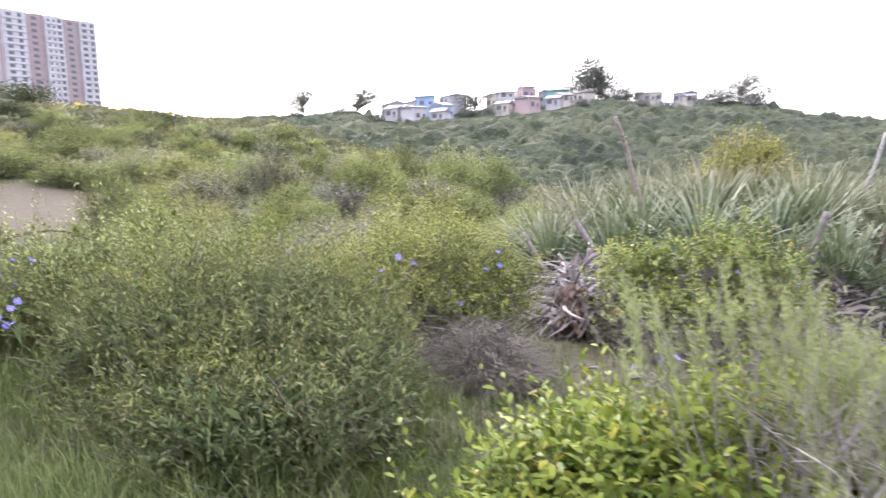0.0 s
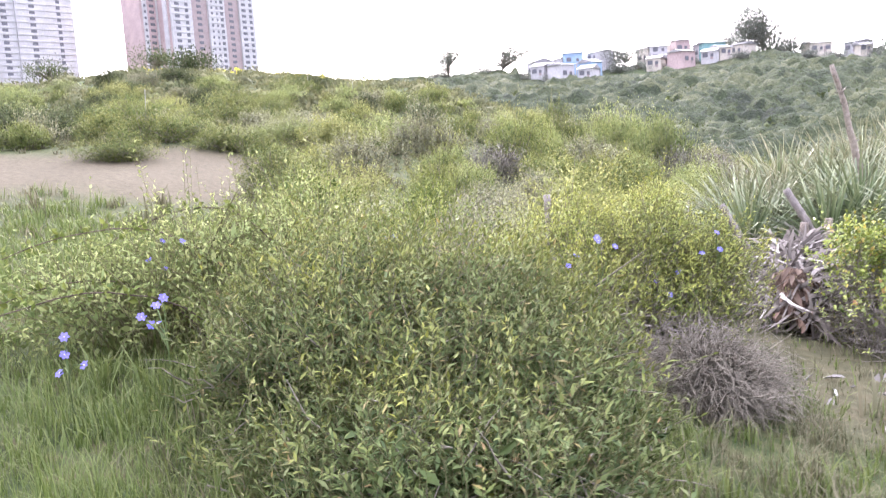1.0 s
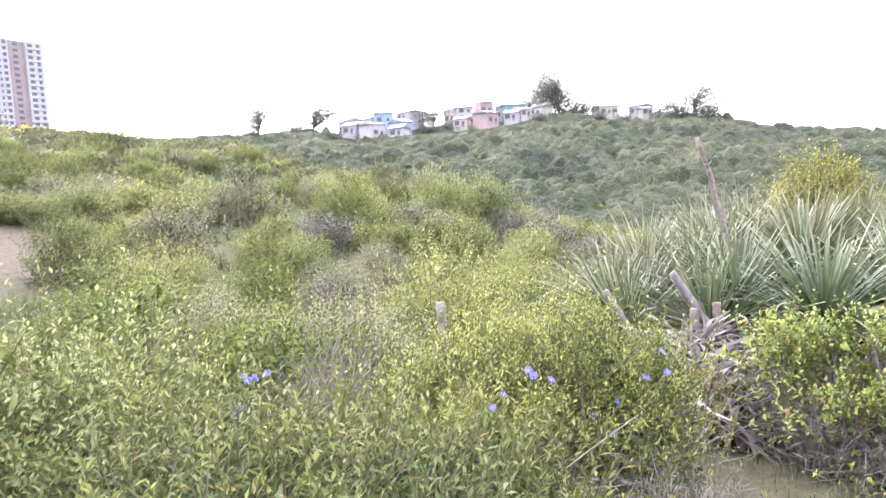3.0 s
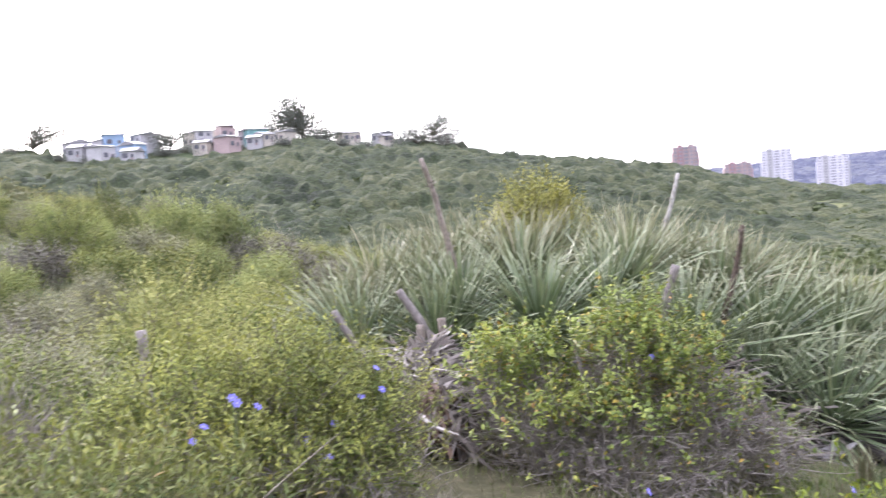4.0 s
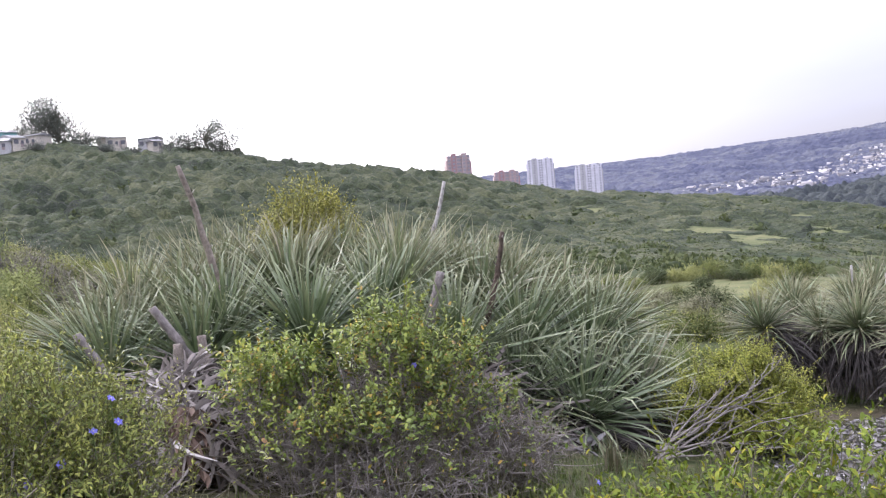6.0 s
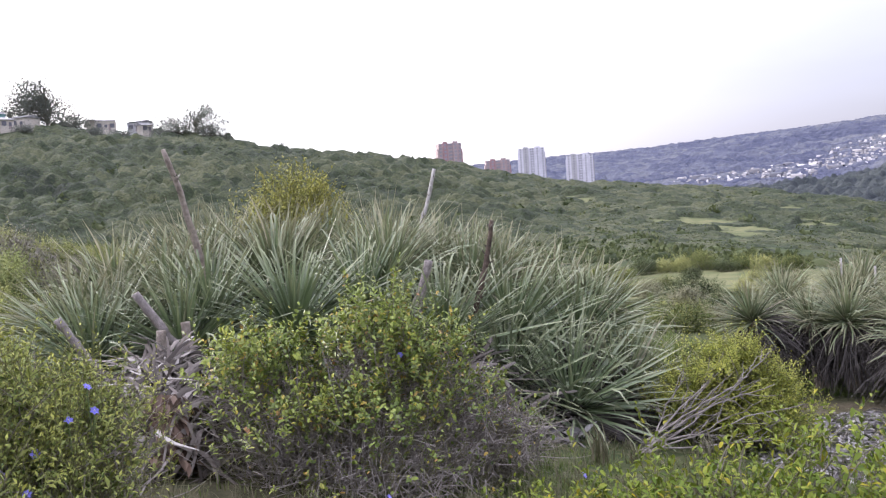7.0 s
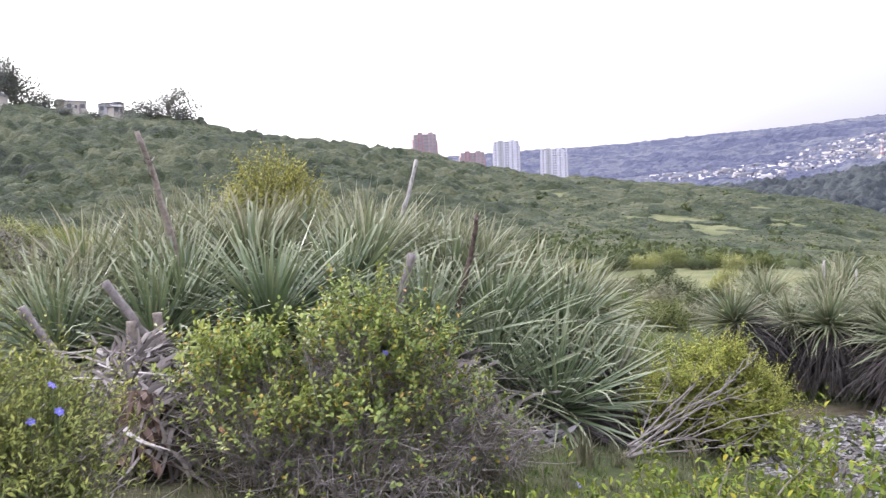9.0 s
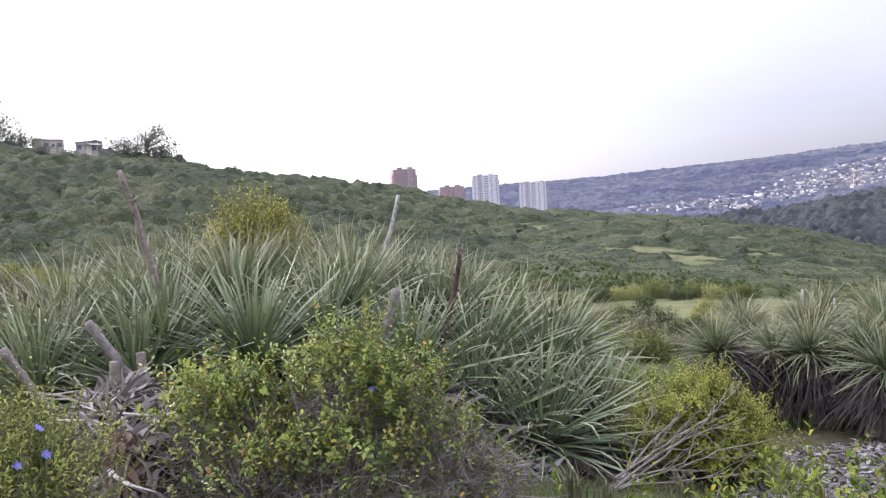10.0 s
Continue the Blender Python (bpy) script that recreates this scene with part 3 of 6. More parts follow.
    f = [face_out(v, f[0], swell)]
    nrm = unit(swell * form + np.repeat(unit(ln[keep]), nv, 0) * 0.45 + np.repeat(rng.normal(size=(sprigs, 1, 3)) * 0.22 * np.ones((1, per, 1)), 1, 0)[keep].repeat(nv, 0))
    # older leaves within, which close the shrub
    nc = int(sprigs * per * core)
    if nc:
        lc = np.array(lobes)[rng.choice(len(lobes), size=nc, p=vol / vol.sum())]
        qc = unit(rng.normal(size=(nc, 3)))
        pc = lc[:, :3] + qc * lc[:, 3:6] * (0.25 + 0.5 * rng.random((nc, 1)))
        ok = pc[:, 2] > 0.04
        pc, qc, sc = pc[ok], qc[ok], (leaf * 1.5 * (0.6 + 0.7 * rng.random(nc)))[ok]
        cv, cf, _ = blades(pc, unit(qc + rng.normal(size=qc.shape) * 0.6), unit(rng.normal(size=qc.shape) + [0, 0, 1]), sc, sc * max(wide, 0.35), belly, 0.12, rich)
        cn = np.repeat(qc, len(cv) // len(qc), 0)
        f = [np.concatenate([f[0], face_out(cv, cf[0], cn) + len(v)])]
        nrm = np.concatenate([nrm, cn])
        v, age = np.concatenate([v, cv]), np.concatenate([age, np.zeros(len(cv))])
    # branches from the root to some of the sprigs
    tw = rng.choice(sprigs, size=min(twigs, sprigs), replace=False)
    root = np.stack([lb[tw, 0] * 0.55 + rng.normal(size=len(tw)) * 0.1, lb[tw, 1] * 0.55 + rng.normal(size=len(tw)) * 0.1, np.full(len(tw), -0.05)], -1)
    end = tipp[tw]
    s = np.linspace(0, 1, 5)[None, :, None]
    bend = np.stack([rng.normal(size=len(tw)) * 0.08, rng.normal(size=len(tw)) * 0.08, 0.12 + 0 * tw], -1)[:, None] * np.sin(s * math.pi)
    path = root[:, None] * (1 - s) + end[:, None] * s + bend + rng.normal(size=(len(tw), 5, 3)) * 0.015
    rr = twig_r * (1.5 - 1.1 * s[..., 0]) * (0.6 + 0.8 * rng.random((len(tw), 1)))
    tv, tf = tubes(path, rr)
    if tangle:
        lt = np.array(lobes)[rng.choice(len(lobes), size=tangle, p=vol / vol.sum())]
        c0 = lt[:, :3] + unit(rng.normal(size=(tangle, 3))) * lt[:, 3:6] * (0.5 + 0.5 * rng.random((tangle, 1)))
        c0[:, 2] = 0.06 + np.abs(c0[:, 2] - 0.06) * 0.75
        dd = unit(rng.normal(size=(tangle, 3)) + np.array([0, 0, 0.35])) * (0.12 + 0.28 * rng.random((tangle, 1)))
        s3 = np.linspace(0, 1, 4)[None, :, None]
        tp = c0[:, None] + dd[:, None] * s3 + np.cumsum(rng.normal(size=(tangle, 4, 3)) * 0.018, 1)
        tp[..., 2] = np.maximum(tp[..., 2], 0.02)
        sv, sf = tubes(tp, twig_r * 0.75 * (1.2 - s3[..., 0]) * (0.5 + 0.8 * rng.random((tangle, 1))))
        tv, tf = np.concatenate([tv, sv]), np.concatenate([tf, sf + len(tv)])
    green = None
    if stems:
        s2 = np.linspace(-0.35, 1, 3)[None, :, None]
        sp = start[:, None] + d[:, None] * sl[:, None, None] * s2
        green = tubes(sp, np.full((sprigs, 3), twig_r * 0.28) * np.array([1.2, 1, 0.5]))
    return (v, f, age, nrm), (tv, tf), green


def shrub_thing(name, arrays, m, material, label, group="", category="shrub", bark=None):
    (v, f, age, nrm), (tv, tf), green = arrays
    e = thing(name, m, label, category, group)
    tagged(put_mesh("foliage", mesh_np("foliage", v, f, age, normals=nrm), material, e), kind="stuff")
    tagged(put_mesh("bare_wood", mesh_np("bare_wood", tv, [tf]), bark or M_SPRIG, e, "thin woody twigs"), kind="stuff")
    if green:
        tagged(put_mesh("green_stem", mesh_np("green_stem", green[0], [green[1]]), M_SPRIG, e), kind="stuff")
    return e


def set_on(x, y, turn=0.0, sink=0.0, size=1.0):
    return pose(x, y, h(x, y) - sink, 0, 0, turn) @ Matrix.Diagonal((size, size, size, 1))


def puya_leaf_mesh(seed, reach, droop, dry=False):
    """One strap leaf along +x that rises and arches; channelled, tapering to a spine tip."""
    rng = np.random.default_rng(seed)
    k = 8
    t = np.linspace(0, 1, k)
    x = reach * (t - 0.10 * droop * t ** 3)
    z = -droop * reach * 0.55 * t ** 2.3
    y = rng.normal() * 0.05 * t ** 2
    w = (0.021 if not dry else 0.019) * (1 - t) ** 0.6 * (0.85 + 0.3 * t)
    kink = rng.random() < 0.3
    if kink:
        z[6:] -= np.array([0.05, 0.14]) * reach * 0.8
        x[6:] -= np.array([0.01, 0.09]) * reach
    c = np.stack([x, np.full(k, 0) + y, z], -1)
    lft, rgt = c + np.stack([0 * t, w, w * 0.45], -1), c + np.stack([0 * t, -w, w * 0.45], -1)
    v = np.stack([lft, c, rgt], 1).reshape(-1, 3)
    i = np.arange(k - 1)[:, None] * 3
    f = np.concatenate([i + [0, 1, 4, 3], i + [1, 2, 5, 4]])
    return mesh_np("leaf", v, [f], age=np.repeat(np.clip(t * 1.7 - 0.92, 0, 1), 3), smooth=True)


PUYA_LEAVES = [puya_leaf_mesh(i, 1.0, (0.03, 0.08, 0.18, 0.32, 0.6)[i % 5]) for i in range(15)]
for me in PUYA_LEAVES:
    me.materials.append(M_PUYA)
PUYA_DRY = [puya_leaf_mesh(50 + i, 1.0, 0.5 + 0.2 * (i % 4), True) for i in range(6)]
for me in PUYA_DRY:
    me.materials.append(M_LITTER)


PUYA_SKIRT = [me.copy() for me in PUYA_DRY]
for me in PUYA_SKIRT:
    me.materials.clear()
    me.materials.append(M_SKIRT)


def leaf_mass_mesh(seed, count, material):
    """The many thinner leaves that fill a rosette, of unit length, about its crown."""
    rng = np.random.default_rng(seed)
    k = 6
    t = np.linspace(0, 1, k)[None]
    u = rng.random((count, 1))
    rise = np.arcsin(np.clip(0.99 - 0.8 * u, -0.3, 1)) + rng.normal(size=(count, 1)) * 0.12
    turn = rng.random((count, 1)) * 6.283
    L = (0.75 + 0.45 * rng.random((count, 1))) * (0.85 + 0.2 * np.minimum(1, u * 2.5))
    droop = (0.05 + 0.5 * u * rng.random((count, 1))) * L
    out = L * (t * np.cos(rise)) + 0.04
    z = L * t * np.sin(rise) - droop * t ** 2.4 + 0.05 - 0.1 * u
    crook = (rng.random((count, 1)) < 0.2) * rng.random((count, 1))
    z = z - crook * 0.22 * L * np.maximum(0, t - 0.7) / 0.3
    bow = rng.normal(size=(count, 1)) * 0.12 * t ** 2
    w = 0.0125 * (1 - t) ** 0.65 * (0.8 + 0.5 * rng.random((count, 1)))
    c = np.stack([np.cos(turn) * out - np.sin(turn) * bow, np.sin(turn) * out + np.cos(turn) * bow, z], -1)
    side = np.stack([-np.sin(turn), np.cos(turn), 0.6 * rng.normal(size=(count, 1))], -1)
    a, b = c + side * w[..., None], c - side * w[..., None]
    v = np.stack([a, c - np.array([0, 0, 1]) * w[..., None] * 0.4, b], 2).reshape(-1, 3)
    i = (np.arange(count) * k * 3)[:, None, None] + (np.arange(k - 1) * 3)[None, :, None]
    f = np.concatenate([(i + np.array([0, 1, 4, 3])).reshape(-1, 4), (i + np.array([1, 2, 5, 4])).reshape(-1, 4)])
    age = np.repeat((np.clip(t * 1.8 - 0.95, 0, 1) * np.ones((count, 1))).ravel(), 3)
    me = mesh_np("leaf_mass", v, [f], age, True)
    me.materials.append(material)
    return me


LEAF_MASS = [leaf_mass_mesh(70 + i, 80, M_PUYA) for i in range(5)] + [leaf_mass_mesh(75 + i, 230, M_PUYA_OLD) for i in range(5)]


def skirt_mass_mesh(seed, count):
    """The shaggy skirt of old leaves that hangs close round a stem, of unit size."""
    rng = np.random.default_rng(seed)
    k = 4
    t = np.linspace(0, 1, k)[None]
    turn = rng.random((count, 1)) * 6.283
    r0, z0 = 0.06 + 0.22 * rng.random((count, 1)), -0.62 * rng.random((count, 1))
    L = 0.25 + 0.45 * rng.random((count, 1))
    a = np.radians(35 + 45 * rng.random((count, 1)))
    out = r0 + L * (0.35 + np.cos(a)) * t ** 0.75
    z = z0 + 0.05 * t - L * np.sin(a) * t ** 1.9
    bow = rng.normal(size=(count, 1)) * 0.2 * t
    w = 0.0095 * (1 - 0.7 * t) * (0.6 + 0.8 * rng.random((count, 1)))
    c = np.stack([np.cos(turn) * out - np.sin(turn) * bow, np.sin(turn) * out + np.cos(turn) * bow, z], -1)
    side = np.stack([-np.sin(turn), np.cos(turn), 0.5 * rng.normal(size=(count, 1))], -1)
    v = np.stack([c + side * w[..., None], c - side * w[..., None]], 2).reshape(-1, 3)
    i = (np.arange(count) * k * 2)[:, None, None] + (np.arange(k - 1) * 2)[None, :, None]
    f = (i + np.array([0, 1, 3, 2])).reshape(-1, 4)
    me = mesh_np("dry_skirt", v, [f], np.zeros(len(v)))
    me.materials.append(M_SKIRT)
    return me


SKIRT_MASS = [skirt_mass_mesh(80 + i, 640) for i in range(3)]


def puya(x, y, z, size, seed, lean=(0, 0), count=110, label="spiky grey-green bromeliad rosette of strap leaves", skirt=40, hang=(15, 70), shaggy=False, old=False):
    """A rosette of separate leaves on a short stem, crown at height z; size: leaf length."""
    rng = random.Random(seed)
    g = h(x, y)
    e = thing("puya_rosette", pose(x, y, g, lean[0], lean[1], 0), label, "bromeliad", "rosettes of the spiky clump")
    top = z - g
    bm = bmesh.new()
    bmesh.ops.create_cone(bm, cap_ends=True, segments=10, radius1=0.13, radius2=0.09, depth=top + 0.1, matrix=Matrix.Translation((0, 0, top / 2 - 0.05)))
    part("stem", bm, M_STALK, e, "brown stem hidden under old leaves")
    for i in range(count):
        u = i / count
        rise = math.degrees(math.asin(max(-0.3, 0.995 - 1.08 * u))) + rng.uniform(-8, 8)
        turn = i * 137.5 + rng.uniform(-14, 14)
        kind = min(4, int(u * 5 + rng.uniform(-0.6, 0.9))) if u > 0.1 else 0
        me = PUYA_LEAVES[max(0, kind) + 5 * rng.randrange(3)]
        s = size * rng.uniform(0.8, 1.12) * (0.8 + 0.25 * min(1, u * 2.5))
        o = new("leaf", me)
        o.parent = e
        o.matrix_basis = (Matrix.Translation((0, 0, top + 0.06 - 0.14 * u)) @ Matrix.Rotation(radians(turn), 4, "Z") @ Matrix.Rotation(radians(-rise), 4, "Y")
                          @ Matrix.Translation((0.04, 0, 0)) @ Matrix.Rotation(radians(rng.uniform(-25, 25)), 4, "X") @ Matrix.Diagonal((s, s * rng.uniform(0.8, 1.15), s, 1)))
    if count > 40:
        o = new("leaf_mass", LEAF_MASS[seed % 5 + (5 if old else 0)])
        o.parent = e
        o.matrix_basis = Matrix.Translation((0, 0, top)) @ Matrix.Rotation(seed * 1.3, 4, "Z") @ Matrix.Diagonal((size, size, size * 1.04, 1))
        tagged(o, kind="stuff")
    # dead skirt; in the main clump its dark colour also supplies shade
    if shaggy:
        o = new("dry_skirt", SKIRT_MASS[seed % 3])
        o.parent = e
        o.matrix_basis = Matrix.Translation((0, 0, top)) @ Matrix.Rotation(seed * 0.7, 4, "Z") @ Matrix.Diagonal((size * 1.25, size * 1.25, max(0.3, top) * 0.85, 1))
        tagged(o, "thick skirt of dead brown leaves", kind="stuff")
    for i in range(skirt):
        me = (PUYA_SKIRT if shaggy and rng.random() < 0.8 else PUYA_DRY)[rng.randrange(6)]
        s = size * rng.uniform(0.6, 1.0)
        o = new("dry_leaf", me)
        o.parent = e
        o.matrix_basis = (Matrix.Translation((0, 0, top - 0.05 - rng.uniform(0, 0.35) * top)) @ Matrix.Rotation(radians(rng.uniform(0, 360)), 4, "Z")
                          @ Matrix.Translation((0.1, 0, 0)) @ Matrix.Rotation(radians(rng.uniform(*hang)), 4, "Y") @ Matrix.Diagonal((s, s * 1.2, s, 1)))
    return e


def stalk(name, foot, tip, r0, r1, material, label, seed, scars=True):
    """A dead flower stalk from foot to tip, ragged at the top."""
    rng = np.random.default_rng(seed)
    foot, tip = np.array(foot, float), np.array(tip, float)
    e = thing(name, pose(*foot), label, "dead stalk", "dead flower stalks")
    k = 14
    t = np.linspace(0, 1, k)
    d = tip - foot
    path = t[:, None] * d + rng.normal(size=(k, 3)) * 0.006 * np.sin(t * math.pi)[:, None] + np.array([0.06 if scars else 0.0, 0, 0]) * (np.sin(t * 3.0) * t)[:, None]
    rr = (r0 + (r1 - r0) * t) * (1 + 0.07 * rng.normal(size=k))
    v, f = tubes(path[None], rr[None], 8)
    cap = np.arange((k - 1) * 8, k * 8)[None]
    put_mesh("shaft", mesh_np("shaft", v, [f, cap]), material, e)
    if scars:
        n = 80
        p = path[rng.integers(2, k - 1, n)] + rng.normal(size=(n, 3)) * 0.012
        dd = unit(rng.normal(size=(n, 3)) * np.array([1, 1, 0.4]) + np.array([0, 0, 0.7]))
        bv, bf, nv = blades(p, dd, unit(rng.normal(size=(n, 3))), 0.03 + 0.07 * rng.random(n), np.full(n, 0.018))
        tagged(put_mesh("bract_fringe", mesh_np("bract_fringe", bv, bf, np.zeros(len(bv))), M_PUYA_DRY, e), kind="stuff")
    return e


def flower_stem(x, y, z, seed, heads=4, spreadx=0.12):
    """A thin stem with a loose head of six-petalled blue flowers at height z."""
    rng = np.random.default_rng(seed)
    g = h(x, y)
    e = thing("blue_flower", pose(x, y, g), "slender wild stem with loose head of blue six-petalled flowers", "wildflower", "blue wildflowers")
    top = z - g
    tips = np.stack([rng.normal(size=heads) * spreadx * 0.6, rng.normal(size=heads) * spreadx * 0.5, top - rng.random(heads) * spreadx * 1.6], -1)
    tips[0] = (0, 0, top)
    s = np.linspace(0, 1, 6)[None, :, None]
    fork = np.array([0, 0, top * 0.7])
    path = np.where(s < 0.7, fork * s / 0.7, fork + (tips[:, None] - fork) * (s - 0.7) / 0.3)
    v, f = tubes(path, np.full((heads, 6), 0.0032), 4)
    put_mesh("stem", mesh_np("stem", v, [f]), M_STEM, e, "thin green stem")
    for c in tips:
        face = unit(np.array([rng.normal() * 0.5, -0.8 + rng.normal() * 0.3, 0.7]))
        a = unit(np.cross(face, [0, 0, 1.0]))
        b = np.cross(face, a)
        an = np.arange(6) * math.pi / 3
        d = unit(np.cos(an)[:, None] * a + np.sin(an)[:, None] * b + face * 0.25)
        bv, bf, nv = blades(np.tile(c, (6, 1)), d, np.tile(face, (6, 1)), np.full(6, 0.026), np.full(6, 0.015), 0.55, 0.1, True)
        bloom = put_mesh("flower", mesh_np("flower", bv, bf, np.zeros(len(bv))), M_BLUE, e)
        bm = bmesh.new()
        bmesh.ops.create_icosphere(bm, subdivisions=1, radius=0.0045, matrix=Matrix.Translation((c + face * 0.004).tolist()))
        part("flower_centre", bm, M_CENTRE, bloom, "pale lilac flower centre")
    return e


def grass_arrays(seed, pts, tall, lean=0.45, wide=0.005):
    rng = np.random.default_rng(seed)
    n = len(pts)
    a = rng.random(n) * 6.28
    hh = tall * (0.45 + 0.75 * rng.random(n))
    out = np.stack([np.cos(a), np.sin(a), np.zeros(n)], -1)
    side = np.stack([-np.sin(a), np.cos(a), np.zeros(n)], -1)
    up = np.array([0, 0, 1.0])
    le = lean * (0.3 + rng.random(n))[:, None]
    w = (wide * (0.7 + 0.7 * rng.random(n)))[:, None]
    H = hh[:, None]
    mid, tip = pts + up * H * 0.55 + out * H * le * 0.3, pts + up * H * (1 - 0.3 * le) + out * H * le
    v = np.stack([pts - side * w, pts + side * w, mid + side * w * 0.8, mid - side * w * 0.8, tip], 1).reshape(-1, 3)
    i = np.arange(n)[:, None] * 5
    age = np.tile(np.array([0, 0, 0.35, 0.35, 0.9]), n)
    return v, [i + [0, 1, 2, 3], i + [3, 2, 4]], age


def tree(bearing, rng_m, tall, crown, seed, label, base=None, open_crown=0.0, trunk_r=0.35, clumps=26, name="tree", per=110, leaf=None):
    """A tapered trunk with limbs and a ragged crown of leaf clumps. crown: (width, height share that is crown)."""
    rng = np.random.default_rng(seed)
    x, y = polar(bearing, rng_m)
    e = thing(name, pose(x, y, h(x, y) - 0.3, 0, 0, 0), label, "tree", "trees on the ridge")
    low = tall * (1 - crown[1])
    k = 7
    t = np.linspace(0, 1, k)
    tp = np.stack([0.4 * np.sin(t * 2.5 + seed), 0.3 * np.cos(t * 2 + seed) - 0.3, t * tall * 0.8], -1)
    v, f = tubes(tp[None], (trunk_r * (1.05 - 0.85 * t))[None], 7)
    put_mesh("trunk", mesh_np("trunk", v, [f]), M_TWIG, e, "grey-brown trunk")
    q = unit(rng.normal(size=(clumps, 3)))
    rad = (0.35 + 0.65 * rng.random(clumps) ** 0.5)
    # several leaning sub-crowns, so that the outline is uneven
    boughs = unit(rng.normal(size=(8, 3))) * np.array([0.75, 0.75, 0.55])
    q = q * 0.5 + boughs[rng.integers(0, 8, clumps)]
    c = np.stack([q[:, 0] * rad * crown[0] * 0.7, q[:, 1] * rad * crown[0] * 0.7, low + (q[:, 2] * rad * 0.5 + 0.5) * (tall - low)], -1)
    s = np.linspace(0, 1, 4)[None, :, None]
    a0 = np.stack([np.zeros(clumps), np.zeros(clumps), np.minimum(c[:, 2] * 0.6, tall * 0.7)], -1)
    v, f = tubes(a0[:, None] * (1 - s) + c[:, None] * s, trunk_r * 0.35 * (1.1 - s[..., 0]) * np.ones((clumps, 1)), 4)
    tagged(put_mesh("limb_frame", mesh_np("limb_frame", v, [f]), M_TWIG, e), kind="stuff")
    cl = crown[0] * (0.2 - 0.09 * open_crown)
    p = (c[:, None] + rng.normal(size=(clumps, per, 3)) * cl * np.array([0.85, 0.85, 0.7])).reshape(-1, 3)
    n = len(p)
    sz = min(crown[0], 9) * 0.06 * (0.6 + 0.8 * rng.random(n))
    v, f, nv = blades(p, unit(rng.normal(size=(n, 3)) + [0, 0, -0.2]), unit(rng.normal(size=(n, 3)) + [0, 0, 1]), sz, sz * 0.5)
    tagged(put_mesh("crown", mesh_np("crown", v, f, np.repeat(rng.random(n) * 0.5, nv)), leaf or M_TREE, e), kind="stuff")
    return e


# ---- far buildings ----


def window_mesh(w, hh, glass=M_GLASS):
    bm = bmesh.new()
    box_bm(bm, -w / 2, -0.06, 0, w / 2, 0.12, hh)
    me = bpy.data.meshes.new("window")
    bm.to_mesh(me)
    bm.free()
    me.materials.append(glass)
    return me


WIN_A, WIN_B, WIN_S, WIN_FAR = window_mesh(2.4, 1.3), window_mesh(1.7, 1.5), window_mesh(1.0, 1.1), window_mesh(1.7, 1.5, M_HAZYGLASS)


def put_window(parent, me, x, y, z, turn=0):
    o = new("window", me)
    o.parent = parent
    o.matrix_basis = pose(x, y, z, 0, 0, turn)


def slab_block(x, y, z0, turn, width, deep, storeys, label, bays, wing=0.0):
    """A tall block; front along local -y from x=0 to width. bays: (x0, x1, material, proud)."""
    e = thing("apartment_building", pose(x, y, z0, 0, 0, turn), label, "building", "apartment blocks")
    st = 2.75
    tall = storeys * st
    bm = bmesh.new()
    box_bm(bm, 0, 0, -12, width, deep, tall)
    part("wall", bm, M_PINKW, e, "pink rendered wall")
    for x0, x1, mat, proud, win in bays:
        bm = bmesh.new()
        box_bm(bm, x0, -proud, st * 1.2 if mat is M_WHITE else 0.0, x1, 0.3, tall + (0.8 if proud > 1 else 0.2))
        part("bay", bm, mat, e, "white rendered bay" if mat is M_WHITE else "mauve recessed bay")
        slab = bmesh.new()
        box_bm(slab, x0 - 0.05, -proud - 0.25, -0.18, x1 + 0.05, -proud, 0.12)
        slab_me = bpy.data.meshes.new("floor_band")
        slab.to_mesh(slab_me)
        slab.free()
        slab_me.materials.append(mat)
        for s in range(2 if mat is M_WHITE else storeys, storeys):
            o = new("floor_band", slab_me)
            o.parent = e
            o.matrix_basis = pose(0, 0, s * st)
        for s in range(2 if mat is M_WHITE else 0, storeys):
            for wx, me in win:
                put_window(e, me, x0 + wx * (x1 - x0), -proud - 0.02, s * st + 0.95)
    bm = bmesh.new()
    box_bm(bm, 0.2, 0.2, tall, width - 0.2, deep - 0.2, tall + 0.7)
    box_bm(bm, width * 0.4, deep * 0.3, tall + 0.7, width * 0.6, deep * 0.7, tall + 2.4)
    part("roof", bm, M_MAUVE, e, "flat roof with lift housing")
    if wing:
        bm = bmesh.new()
        box_bm(bm, -wing, deep * 0.5, -12, 0.2, deep + 6, tall - 3.2)
        part("wing", bm, M_PINKW, e, "pink rendered rear wing")
        bm = bmesh.new()
        box_bm(bm, -wing + 1.2, deep * 0.5 - 0.5, 0, -wing + 3.4, deep * 0.5 + 0.1, tall - 2.8)
        part("wing_bay", bm, M_WHITE, e, "white rendered bay")
        for s in range(2, storeys - 1):
            put_window(e, WIN_S, -wing + 2.3, deep * 0.5 - 0.52, s * st + 0.95)
            put_window(e, WIN_A, -wing * 0.3, deep * 0.5 - 0.02, s * st + 0.95)
    for y0, y1, mat in ((1.0, 4.0, M_WHITE), (deep * 0.45, deep * 0.6, M_WHITE), (deep * 0.62, deep - 1, M_MAUVE)):
        bm = bmesh.new()
        box_bm(bm, -0.5, y0, 0, 0.1, y1, tall + 0.1)
        part("side_bay", bm, mat, e)
    return e


